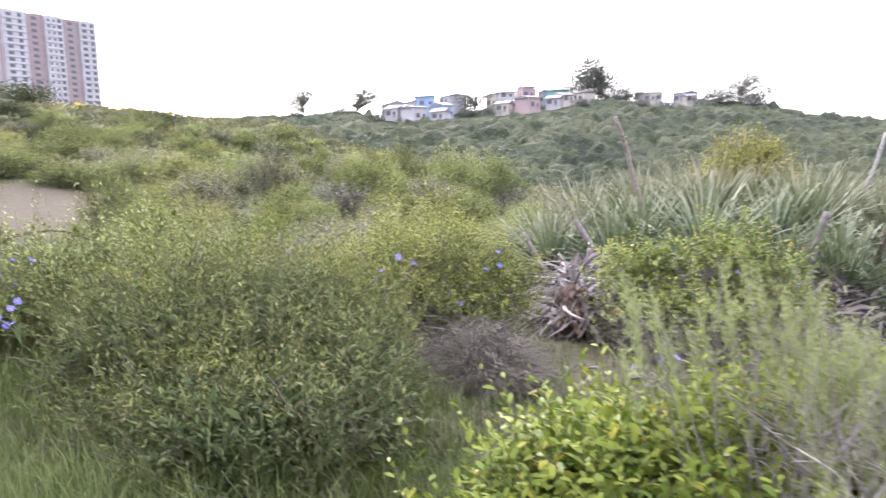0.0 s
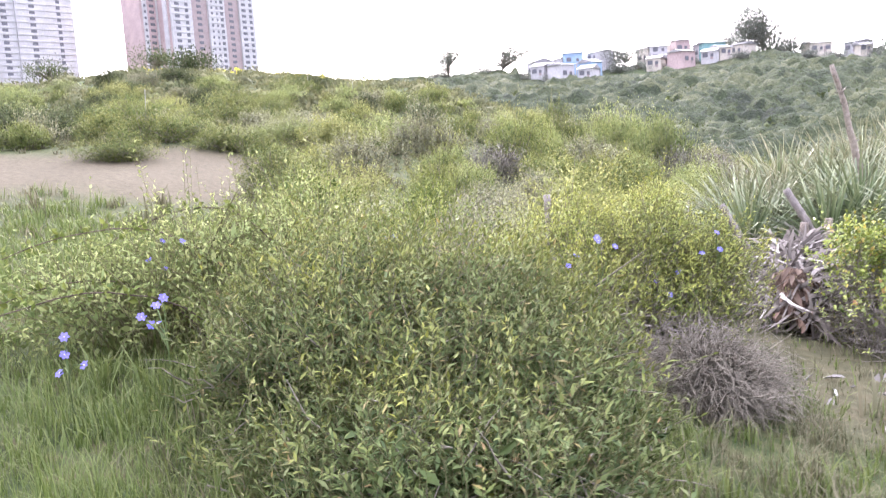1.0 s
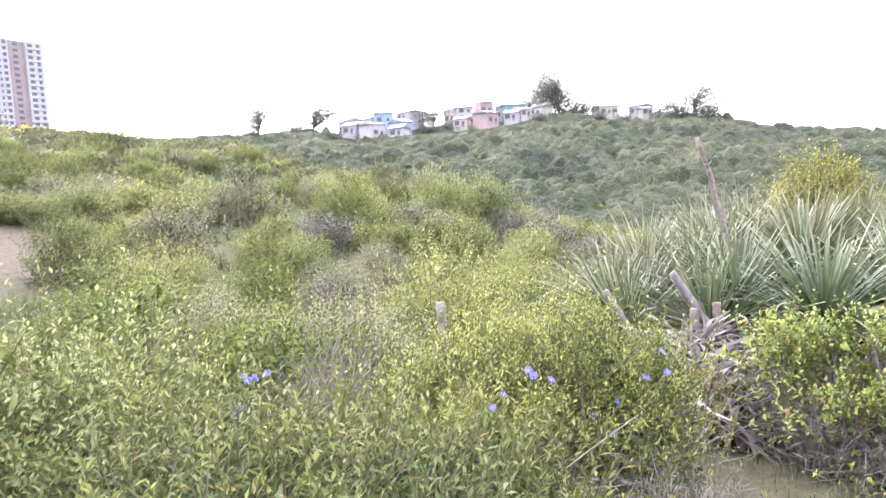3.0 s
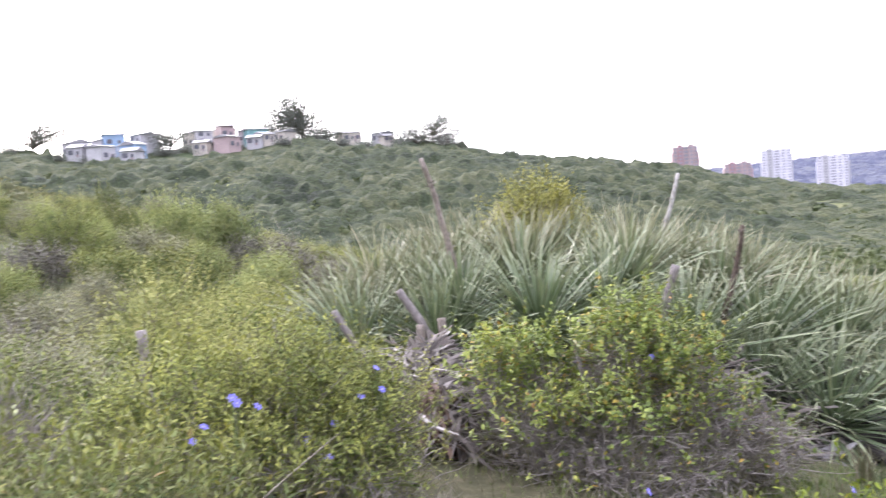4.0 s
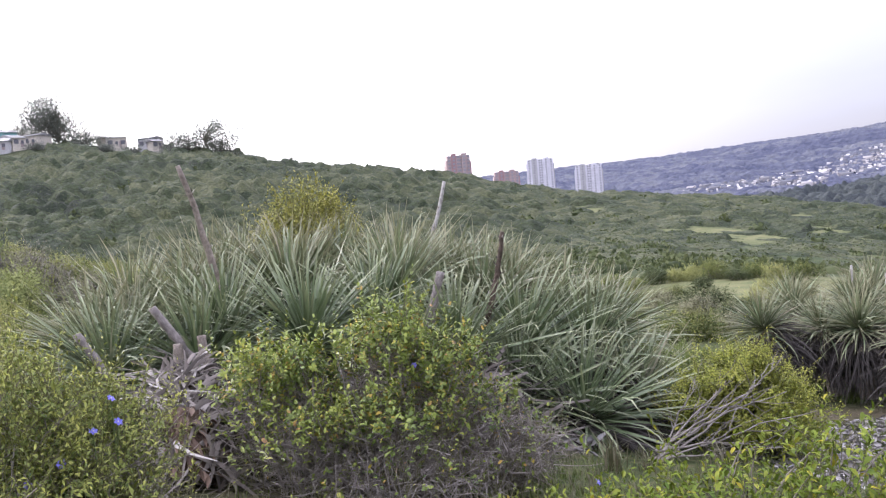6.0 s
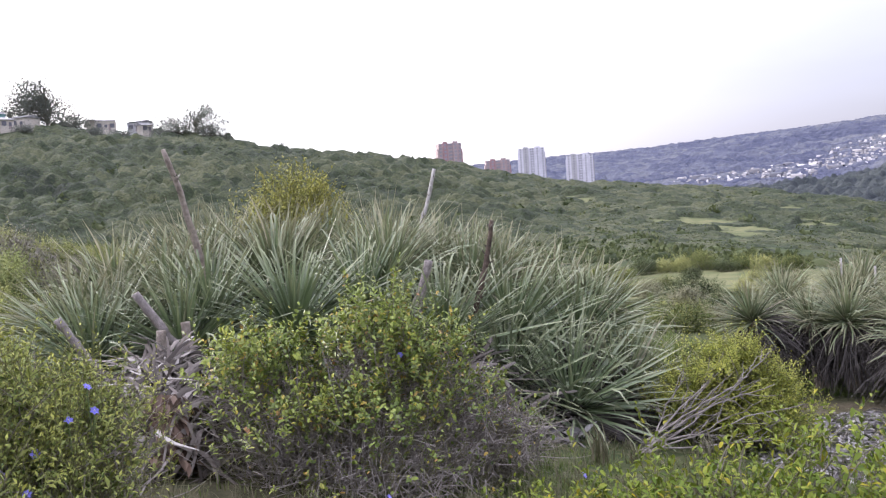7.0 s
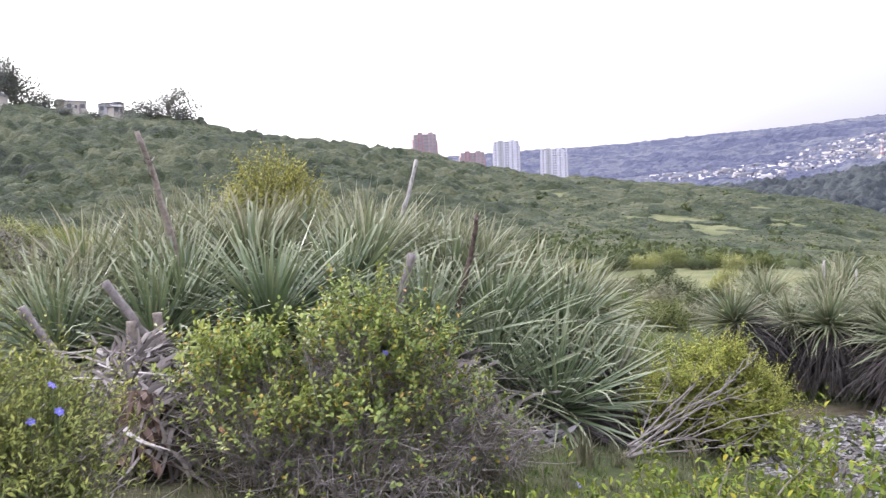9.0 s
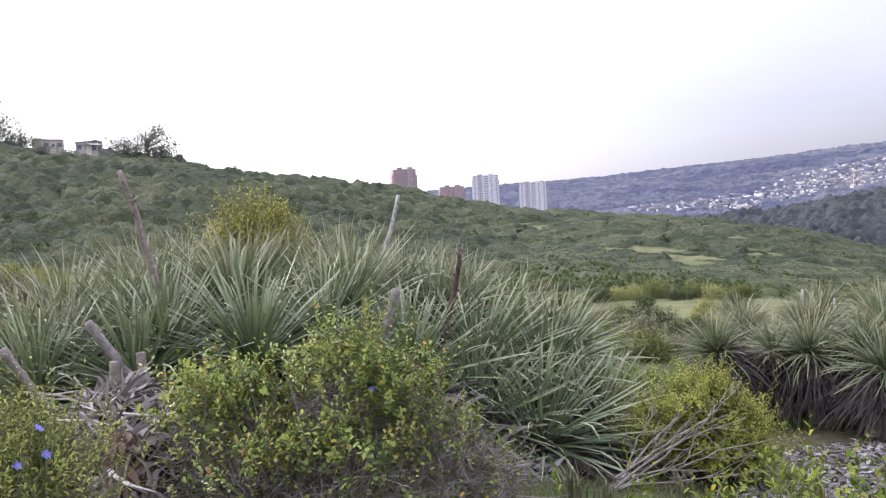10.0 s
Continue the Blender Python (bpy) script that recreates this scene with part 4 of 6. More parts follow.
def point_tower(bearing, rng_m, top_e, w, deep, storeys, wall, accent, label, turn):
    x, y = polar(bearing, rng_m)
    st = 2.7
    top = EYE_Z + rng_m * math.tan(radians(top_e))
    tall = storeys * st
    e = thing("tower_block", pose(x, y, top - tall, 0, 0, turn), label, "building", "distant towers")
    for nm, x0, x1, y0, y1, zt, mat in (("wall", -w / 2, w / 2, 0, deep, tall, wall), ("bay", -w * 0.32, -w * 0.12, -1.2, 0.2, tall + 1.4, accent),
                                        ("bay", w * 0.12, w * 0.34, -1.2, 0.2, tall + 1.4, wall), ("bay", -w * 0.5 - 1.0, -w * 0.36, 0.8, deep * 0.8, tall - 4, wall),
                                        ("bay", w * 0.4, w * 0.5 + 1.0, 0.8, deep * 0.8, tall - 5, accent)):
        bm = bmesh.new()
        box_bm(bm, x0, y0, -20 if nm == "wall" else -18, x1, y1, zt)
        part(nm, bm, mat, e)
    for s in range(max(0, storeys - 14), storeys):
        for fx in (-0.42, -0.22, -0.02, 0.06, 0.23, 0.43):
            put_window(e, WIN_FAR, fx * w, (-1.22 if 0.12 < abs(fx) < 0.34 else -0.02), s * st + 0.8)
    return e


def house(bearing, rng_m, lift, w, deep, tall, wall, roof, turn, label, seed):
    rng = random.Random(seed)
    x, y = polar(bearing, rng_m)
    e = thing("house", pose(x, y, h(x, y) + lift, 0, 0, turn), label, "house", "hilltop houses")
    bm = bmesh.new()
    box_bm(bm, -w / 2, 0, -5, w / 2, deep, tall)
    part("wall", bm, wall, e)
    bm = bmesh.new()
    p = [(-w / 2 - 0.4, -0.5, tall + 0.02), (w / 2 + 0.4, -0.5, tall + 0.02), (w / 2 + 0.4, deep + 0.4, tall + 0.02), (-w / 2 - 0.4, deep + 0.4, tall + 0.02)]
    rise = rng.uniform(0.7, 1.5)
    r = [(-w / 2 - 0.4, deep / 2, tall + rise), (w / 2 + 0.4, deep / 2, tall + rise)]
    vs = [bm.verts.new(q) for q in p + r]
    for f in ((0, 1, 5, 4), (2, 3, 4, 5), (0, 4, 3), (1, 2, 5), (3, 2, 1, 0)):
        bm.faces.new([vs[i] for i in f])
    part("roof", bm, roof, e, "low corrugated metal roof")
    n = max(2, int(w / 2.6))
    for i in range(n):
        fx = (i + 0.5) / n - 0.5
        for s in range(max(1, int(tall / 2.6))):
            put_window(e, WIN_S if i % 2 else WIN_B, fx * w * 0.9, -0.03, 0.9 + s * 2.5)
    bm = bmesh.new()
    box_bm(bm, w * 0.12, -0.08, 0, w * 0.12 + 0.95, 0.05, 2.05)
    part("door", bm, M_MAUVE, e, "brown door")
    return e

# ---- apartment blocks behind the near crest ----
fx, fy = -0.4 + 400 * math.sin(radians(-24.8)), 0.3 + 400 * math.cos(radians(-24.8))
gx2, gy2 = -0.4 + 428 * math.sin(radians(-19.4)), 0.3 + 428 * math.cos(radians(-19.4))
bw = math.hypot(gx2 - fx, gy2 - fy)
b_turn = math.degrees(math.atan2(gy2 - fy, gx2 - fx))
B_TOP = 1.6 + 400 * math.tan(radians(11.6))
two, three = ((0.28, WIN_A), (0.74, WIN_B)), ((0.2, WIN_S), (0.5, WIN_S), (0.8, WIN_B))
slab_block(fx, fy, B_TOP - 17 * 2.75, b_turn, bw, 19, 17, "tall pink and white apartment block with rows of windows", (
    (0.6, bw * 0.24, M_WHITE, 1.2, two), (bw * 0.24, bw * 0.43, M_MAUVE, 0.1, ((0.5, WIN_A),)), (bw * 0.43, bw * 0.62, M_WHITE, 1.2, three),
    (bw * 0.62, bw * 0.80, M_MAUVE, 0.1, ((0.5, WIN_A),)), (bw * 0.80, bw - 0.8, M_WHITE, 1.2, two)), 8.5)
wx, wy = polar(-44.5, 400)
wx2, wy2 = -0.4 + 430 * math.sin(radians(-30.5)), 0.3 + 430 * math.cos(radians(-30.5))
ww = math.hypot(wx2 - wx, wy2 - wy)
slab_block(wx, wy, 1.6 + 415 * math.tan(radians(11.5)) - 17 * 2.75, math.degrees(math.atan2(wy2 - wy, wx2 - wx)), ww, 18, 17, "tall white apartment block with balconies", (
    (0.5, ww * 0.3, M_WHITE, 1.2, two), (ww * 0.3, ww * 0.4, M_WHITE, 0.1, ((0.5, WIN_A),)), (ww * 0.4, ww * 0.66, M_WHITE, 1.2, three),
    (ww * 0.66, ww * 0.75, M_WHITE, 0.1, ((0.5, WIN_A),)), (ww * 0.75, ww - 0.5, M_WHITE, 1.2, two)))
point_tower(39.75, 650, 2.15, 18, 16, 18, M_PINKW, M_BRICKR, "distant brick-red tower block behind the ridge", -30)
point_tower(43.0, 760, 0.75, 22, 14, 12, M_PINKW, M_BRICKR, "low pink apartment tower behind the ridge", -38)
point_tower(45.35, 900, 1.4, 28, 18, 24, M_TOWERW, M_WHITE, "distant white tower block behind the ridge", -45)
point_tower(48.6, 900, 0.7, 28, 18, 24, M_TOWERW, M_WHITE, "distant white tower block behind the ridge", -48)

# ---- houses along the ridge ----
HOUSES = [(-1.1, 310, 7, 4.2, M_WHITE), (-0.2, 303, 6, 3.6, M_CREAM), (0.6, 312, 8, 4.6, M_WHITE), (1.75, 307, 7, 6.4, M_BLUEW), (3.0, 311, 7, 5.6, M_WHITE), (4.0, 321, 6, 4.6, M_CREAM), (6.3, 319, 7, 4.6, M_CREAM),
          (7.4, 314, 6, 5.2, M_WHITE), (8.1, 322, 7, 5.0, M_CREAM), (8.9, 314, 5, 6.6, M_PINKW), (9.9, 317, 6, 4.4, M_WHITE), (10.9, 314, 8, 4.8, M_TEAL), (12.2, 312, 6, 3.2, M_CREAM),
          (17.2, 322, 8, 3.4, M_CREAM), (18.9, 320, 6, 3.4, M_WHITE), (19.7, 317, 4, 2.6, M_CREAM), (2.4, 298, 6, 3.4, M_CREAM), (0.9, 295, 6, 3.2, M_WHITE), (7.6, 303, 7, 2.8, M_WHITE), (11.6, 303, 5, 2.8, M_CREAM),
          (-0.7, 296, 5, 3.2, M_WHITE), (1.35, 288, 6, 4.4, M_WHITE), (2.5, 284, 5, 3.0, M_WHITE), (3.3, 292, 5, 4.2, M_BLUEW), (7.0, 297, 5, 3.0, M_CREAM), (9.3, 294, 6, 4.0, M_PINKW), (10.5, 298, 5, 2.8, M_WHITE)]
for i, (bb, rr, w, tall, mat) in enumerate(HOUSES):
    house(bb, rr, 1.7, w, 7, tall, mat, M_ROOF, -bb + (i * 67 % 130 - 65), {"white_render": "small white hilltop house with metal roof", "cream_render": "small cream hilltop house with metal roof",
          "blue_render": "two-storey blue hilltop house with metal roof", "pink_render": "two-storey pink hilltop house with metal roof", "teal_render": "teal hilltop house with metal roof"}[mat.name], i)

tree(-6.7, 324, 15.5, (13, 0.85), 3, "half-bare windswept eucalyptus on the ridge", open_crown=0.7, clumps=60, per=80, trunk_r=0.5)
tree(-3.0, 324, 16, (14, 0.85), 4, "open-branched eucalyptus on the ridge", open_crown=0.9, clumps=54, per=80, trunk_r=0.5)
tree(-4.4, 322, 5, (9, 0.95), 14, "low dark thicket on the ridge", clumps=26)
tree(-7.6, 322, 4.5, (9, 0.95), 15, "low dark thicket on the ridge", clumps=26)
tree(5.2, 312, 10, (10.0, 0.9), 5, "rounded dark green tree among the houses", clumps=34)
tree(13.8, 322, 20, (19, 0.92), 6, "large dense dark eucalyptus on the skyline", open_crown=0.7, clumps=95, trunk_r=0.6, per=170)
tree(11.9, 322, 9, (7, 0.7), 16, "small dark tree beside the houses", clumps=16, open_crown=0.6)
tree(15.4, 320, 8.5, (9.5, 0.9), 7, "low rounded dark tree on the ridge", clumps=30)
tree(22.7, 318, 17, (17, 0.85), 8, "spreading open-crowned eucalyptus on the ridge", open_crown=1.5, clumps=48, trunk_r=0.4, per=60)
tree(21.6, 316, 10.5, (13, 0.95), 18, "dense dark thicket tree below the houses", clumps=40)
tree(23.6, 316, 9, (12, 0.95), 19, "dense dark thicket tree below the houses", clumps=40)
for i, (bb, rr, tl, wd) in enumerate(((-1.6, 300, 4.5, 7), (0.0, 293, 3.5, 7), (2.6, 292, 3.5, 8), (4.7, 303, 4.5, 8), (5.9, 306, 5.0, 6), (6.9, 300, 3.6, 6), (9.4, 306, 3.4, 6), (12.6, 304, 5.0, 7), (14.6, 308, 4.0, 8), (16.5, 312, 4.5, 7), (18.0, 312, 4.0, 7), (20.4, 310, 4.5, 8), (25.3, 312, 3.5, 8))):
    tree(bb, rr, tl * 0.6, (wd * 0.85, 0.95), 60 + i, "low dark thicket below the hilltop houses", clumps=22)
tree(28.25, 318, 3.6, (2.8, 0.5), 9, "tiny lone tree on the bare ridge", clumps=12, trunk_r=0.12)
tree(-24.6, 100, 3.2, (4.4, 0.8), 10, "rounded dark bush tree in front of the apartment block", clumps=20, leaf=M_SCRUB)
tree(-26.6, 104, 3.6, (3.8, 0.6), 11, "small windswept dark tree on the crest", clumps=14, leaf=M_SCRUB)
tree(-33.0, 104, 3.2, (3.4, 0.8), 12, "rounded dark bush tree on the crest", clumps=14, leaf=M_SCRUB)

# ---- scrub that clothes the hills ----


def scrub(seed, count, r_lo, r_hi, b_lo, b_hi, size, leaves, material, name, label, keep_meadow=0.06, leaf_share=0.34):
    rng = np.random.default_rng(seed)
    bb = np.radians(b_lo + (b_hi - b_lo) * rng.random(count))
    rr = np.sqrt(r_lo ** 2 + (r_hi ** 2 - r_lo ** 2) * rng.random(count))
    x, y = CX + rr * np.sin(bb), CY + rr * np.cos(bb)
    so, me_, wo = cover(x, y)
    deg, rr_ = np.degrees(bb), rr
    yard = (rr_ > 278) & (((deg > -2) & (deg < 13)) | ((deg > 16) & (deg < 20)))
    ok = (rng.random(count) > np.maximum(so, me_) * (1 - keep_meadow)) & ~yard
    x, y = x[ok], y[ok]
    n = len(x)
    z = height(x, y)
    s = size * (0.4 + 1.2 * rng.random(n) ** 2) * (1 + 0.35 * fbm(x / 21, y / 21, seed))
    # each bush: a lumpy dome closed with leaf sprays
    na_, nl_ = 7, 3
    aa = np.arange(na_) * 2 * math.pi / na_
    lat = np.radians([-12, 26, 60])
    grid = np.stack([np.cos(lat)[:, None] * np.cos(aa), np.cos(lat)[:, None] * np.sin(aa), np.repeat(np.sin(lat)[:, None], na_, 1)], -1).reshape(-1, 3)
    grid = np.concatenate([grid, [[0, 0, 1.0]]])
    sq = 0.75 + 0.35 * rng.random((n, 1, 3)) * np.array([1, 1, 0.8])
    dome = np.stack([x, y, z - 0.1], -1)[:, None] + grid * sq * (s[:, None, None] * np.array([1, 1, 0.85])) * (0.62 + 0.3 * rng.random((n, len(grid), 1)))
    i0 = np.arange(nl_ - 1)[:, None] * na_ + np.arange(na_)
    i1 = np.arange(nl_ - 1)[:, None] * na_ + (np.arange(na_) + 1) % na_
    df = np.stack([i0, i1, i1 + na_, i0 + na_], -1).reshape(-1, 4)
    k0 = (nl_ - 1) * na_ + np.arange(na_)
    dt = np.stack([k0, (nl_ - 1) * na_ + (np.arange(na_) + 1) % na_, np.full(na_, nl_ * na_)], -1)
    off = (np.arange(n) * len(grid))[:, None, None]
    dv, dq, dtri = dome.reshape(-1, 3), (df[None] + off).reshape(-1, 4), (dt[None] + off).reshape(-1, 3)
    # more of the tip colour towards the top of each dome
    dome_tip = np.tile(np.clip(grid[:, 2], 0, 1) * 0.3, n)
    q = unit(rng.normal(size=(n, leaves, 3)))
    q[..., 2] = np.abs(q[..., 2])
    p = np.stack([x, y, z - 0.1], -1)[:, None] + q * (s[:, None, None] * np.array([1, 1, 0.85])) * (0.8 + 0.3 * rng.random((n, leaves, 1)))
    d = unit(q + np.array([0, 0, 0.5]) + rng.normal(size=q.shape) * 0.7)
    nn = unit(q * 1.5 + rng.normal(size=q.shape) * 0.5)
    L = np.repeat(s * leaf_share, leaves) * (0.7 + 0.6 * rng.random(n * leaves)) * 2
    v, f, nv = blades(p.reshape(-1, 3) - d.reshape(-1, 3) * L[:, None] * 0.5, d.reshape(-1, 3), nn.reshape(-1, 3), L, L * 0.75)
    # sprays take more tip colour the higher they sit
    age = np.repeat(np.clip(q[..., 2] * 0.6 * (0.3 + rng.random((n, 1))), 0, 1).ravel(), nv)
    f = [dq, dtri, f[0] + len(dv)]
    v, age = np.concatenate([dv, v]), np.concatenate([dome_tip, age])
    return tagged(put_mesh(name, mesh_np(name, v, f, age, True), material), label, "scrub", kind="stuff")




def canopy(name, r0, r1, b0, b1, na_, nr_, lump, tall, material, label, seed, mask=None, sprays=0):
    """A closed sheet of rounded crowns over part of the land: bushes or trees too many to count."""
    th = np.radians(np.linspace(b0, b1, na_))
    rr = np.geomspace(r0, r1, nr_)
    A, R = np.meshgrid(th, rr)
    x, y = CX + R * np.sin(A), CY + R * np.cos(A)
    base = height(x, y)
    lift = np.zeros_like(x)
    cx, cy = np.floor(x / lump), np.floor(y / lump)
    hsh = lambda a, c, k: np.modf(np.abs(np.sin(a * 127.1 + c * 311.7 + k * 74.7 + seed) * 43758.5453))[0]
    for dx in (-1, 0, 1):
        for dy in (-1, 0, 1):
            a, c = cx + dx, cy + dy
            px, py = (a + 0.1 + 0.8 * hsh(a, c, 1)) * lump, (c + 0.1 + 0.8 * hsh(a, c, 2)) * lump
            size = 0.45 + 0.75 * hsh(a, c, 3) ** 1.4
            d = np.hypot(x - px, y - py) / (lump * 0.78 * size)
            lift = np.maximum(lift, tall * size * np.sqrt(np.maximum(0, 1 - d * d)))
    small = np.zeros_like(x)
    sl_ = lump * 0.42
    cx, cy = np.floor(x / sl_), np.floor(y / sl_)
    for dx in (-1, 0, 1):
        for dy in (-1, 0, 1):
            a, c = cx + dx, cy + dy
            d = np.hypot(x - (a + 0.1 + 0.8 * hsh(a, c, 4)) * sl_, y - (c + 0.1 + 0.8 * hsh(a, c, 5)) * sl_) / (sl_ * 0.7)
            small = np.maximum(small, (0.5 + 0.5 * hsh(a, c, 6)) * np.sqrt(np.maximum(0, 1 - d * d)))
    lift = lift * 0.8 + small * tall * 0.3
    lift *= 0.85 + 0.35 * fbm(x / lump * 2.6, y / lump * 2.6, seed)
    so, me_, wo = cover(x, y)
    share = 1 - smooth01((np.maximum(so, me_) * 1.7 + 0.5 * fbm(x / 5, y / 5, 8.0) * (me_ > 0.02) - 0.3) / 0.8)
    share = np.maximum(share, 0.5 * (hsh(np.floor(x / lump), np.floor(y / lump), 9) > 0.72) * (R > 70))
    if mask is not None:
        share = share * mask(np.degrees(A), R)
    tall_share = 0.3 + 0.7 * smooth01((R - 100) / 130)
    z = base - 0.35 + (lift + 0.12 * tall) * share * tall_share
    idx = np.arange(na_ * nr_).reshape(nr_, na_)
    f = np.stack([idx[:-1, :-1], idx[:-1, 1:], idx[1:, 1:], idx[1:, :-1]], -1).reshape(-1, 4)
    me = mesh_np(name, np.stack([x, y, z], -1).reshape(-1, 3), [f], smooth=True)
    ob = tagged(put_mesh(name, me, material), label, "scrub", kind="stuff")
    if sprays:
        # leaf sprays that break the outline of the crowns
        rng = np.random.default_rng(int(seed * 10))
        ia, ir = rng.random(sprays) * (na_ - 2), rng.random(sprays) ** 0.8 * (nr_ - 2)
        ia0, ir0 = ia.astype(int), ir.astype(int)
        fa, fr = ia - ia0, ir - ir0
        grid = lambda q: (q[ir0, ia0] * (1 - fa) + q[ir0, ia0 + 1] * fa) * (1 - fr) + (q[ir0 + 1, ia0] * (1 - fa) + q[ir0 + 1, ia0 + 1] * fa) * fr
        p = np.stack([grid(x), grid(y), grid(z)], -1)
        # paler sprays only high on the crowns, imitating light from above
        keep = (grid(share) > 0.35) & (rng.random(sprays) < (grid(lift) / tall - 0.22) * 1.7)
        p = p[keep]
        n = len(p)
        d = unit(rng.normal(size=(n, 3)) * [0.8, 0.8, 0.5] + [0, 0, 0.8])
        L = (0.5 + 0.6 * rng.random(n)) * tall * 0.13
        v, f, nv = blades(p - d * L[:, None] * 0.3, d, unit(rng.normal(size=(n, 3)) + [0, 0, 0.6]), L, L * 0.6)
        tagged(put_mesh("scrub_leaves", mesh_np("scrub_leaves", v, f, np.repeat(rng.random(n) * 0.4, nv)), M_SCRUB), "leaf sprays over the dark hillside scrub", "scrub", kind="stuff")
    return ob


def hill_mask(deg, r):
    shoulder = np.interp(deg, BEAR, R1)
    yard = (r > 278) & (((deg > -2) & (deg < 13)) | ((deg > 16) & (deg < 20)))
    return smooth01((r - shoulder - 12) / 25) * smooth01((338 - r) / 8) * np.where(yard, 0.25, 1.0) * np.interp(deg, [38, 50], [1.0, 0.55])


canopy("hill_scrub", 62, 340, -14, 77, 420, 330, 4.8, 3.6, M_CANOPY, "dense dark green scrub covering the far hillside", 1.0, hill_mask, 130000)
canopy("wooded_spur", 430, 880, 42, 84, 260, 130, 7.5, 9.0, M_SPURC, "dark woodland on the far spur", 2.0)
canopy("distant_forest", 1250, 2760, 36, 86, 420, 130, 19, 9.0, M_FARC, "pine forest along the farthest ridge, tinted blue for haze", 3.0)
scrub(1, 900, 150, 336, -16, 75, 1.5, 16, M_SCRUB, "hill_bushes", "single darker bushes standing out of the hillside scrub", leaf_share=0.26)
scrub(2, 800, 66, 150, 8, 76, 1.0, 24, M_SCRUB, "valley_scrub", "dark green scrub in the valley below", leaf_share=0.2)
scrub(3, 900, 48, 116, -46, 6, 0.95, 56, M_CREST, "crest_scrub", "mixed green scrub over the near crest", leaf_share=0.11)

scrub(7, 330, 25, 52, -46, -11, 0.6, 60, M_CREST, "low_scrub", "low mixed scrub between the shrubs of the slope", leaf_share=0.13)

# town on the far slope: hundreds of little houses
rng_t = np.random.default_rng(9)
town_v, town_f = [], []
n_t = 1300
tb = 54 + 26 * rng_t.random(n_t) ** 0.62
te = np.interp(tb, [54, 59, 63, 65.2, 68, 71, 80], [-1.6, -1.5, -1.35, -0.7, -0.15, 0.2, 0.6]) + rng_t.uniform(-1, 1, n_t) * np.interp(tb, [54, 59, 63, 65.2, 71], [0.15, 0.34, 0.5, 0.75, 0.75])
for i in range(n_t):
    line_r = np.linspace(1170, 2690, 150)
    lx, ly = CX + line_r * math.sin(radians(tb[i])), CY + line_r * math.cos(radians(tb[i]))
    rise = np.degrees(np.arctan2(height(lx, ly) + 4.5 - EYE_Z, line_r))
    rr_ = line_r[int(np.argmin(np.abs(rise - te[i])))]
    x, y = polar(tb[i], rr_)
    z = h(x, y) + 3.0
    w, d, t = rng_t.uniform(4, 9) * rr_ / 2200, rng_t.uniform(4, 6), rng_t.uniform(2, 5) * rr_ / 2200
    if rng_t.random() < 0.04:
        w, d, t = w * 3.5, d * 2, t * 2
    a = rng_t.uniform(-0.5, 0.5) - radians(tb[i])
    c, s = math.cos(a), math.sin(a)
    o = len(town_v)
    for px, py, pz in ((-w, -d, -9), (w, -d, -9), (w, d, -9), (-w, d, -9), (-w, -d, t), (w, -d, t), (w, d, t), (-w, d, t), (-w, 0, t + 2.5), (w, 0, t + 2.5)):
        town_v.append((x + (px * c - py * s) / 2, y + (px * s + py * c) / 2, z + pz))
    town_f += [(o, o + 1, o + 5, o + 4), (o + 2, o + 3, o + 7, o + 6), (o + 4, o + 5, o + 9, o + 8), (o + 6, o + 7, o + 8, o + 9), (o + 1, o + 2, o + 6, o + 5), (o + 3, o, o + 4, o + 7)]
M_TOWN, tn, tl, tbs = mat_base("town_walls", 0.8, 0.2)
tr = ramp_node(tn, ((0.0, (0.09, 0.095, 0.12)), (0.35, (0.17, 0.165, 0.18)), (0.65, (0.29, 0.275, 0.27)), (0.85, (0.42, 0.40, 0.40)), (1.0, (0.60, 0.58, 0.59))))
tg = tn.new("ShaderNodeNewGeometry")
tl.new(tg.outputs["Random Per Island"], tr.inputs[0])
tl.new(tr.outputs[0], tbs.inputs["Base Color"])
tagged(put_mesh("distant_town", mesh_np("distant_town", np.array(town_v), [np.array(town_f)]), M_TOWN), "crowded pale houses on the distant hillside", "town", kind="stuff")

# ---- bushes on the slope in the middle distance ----
MID_LOBES = [(0, 0, 0.55, 0.9, 0.85, 0.6), (0.5, 0.0, 0.5, 0.6, 0.6, 0.5), (-0.5, 0.1, 0.45, 0.6, 0.6, 0.5), (0.1, 0.2, 0.85, 0.5, 0.5, 0.45)]
MID_MESH = []
for i in range(8):
    lobes = [(a + 0.2 * math.sin(i * 2.1 + k), y + 0.2 * math.cos(i * 1.3 + k), z * (0.9 + 0.2 * math.sin(i + k)), rx, ry, rz) for k, (a, y, z, rx, ry, rz) in enumerate(MID_LOBES)]
    if i < 5:
        arr = shrub_arrays(100 + i, lobes, 420, 8, 0.088, 0.42, 0.3, twigs=24, upright=0.6, tip_age=0.85, rough=0.45, leaders=0.1, stems=False, core=0.25, form=1.5)
    else:
        arr = shrub_arrays(100 + i, lobes, 950, 9, 0.05, 0.4, 0.26, twigs=90, upright=0.6, tip_age=0.9, rough=0.45, leaders=0.12, stems=False, core=0.25, form=1.3)
    (v, f, age, nrm), (tv, tf), _ = arr
    MID_MESH.append((mesh_np("foliage", v, f, age, normals=nrm), mesh_np("bare_wood", tv, [tf])))
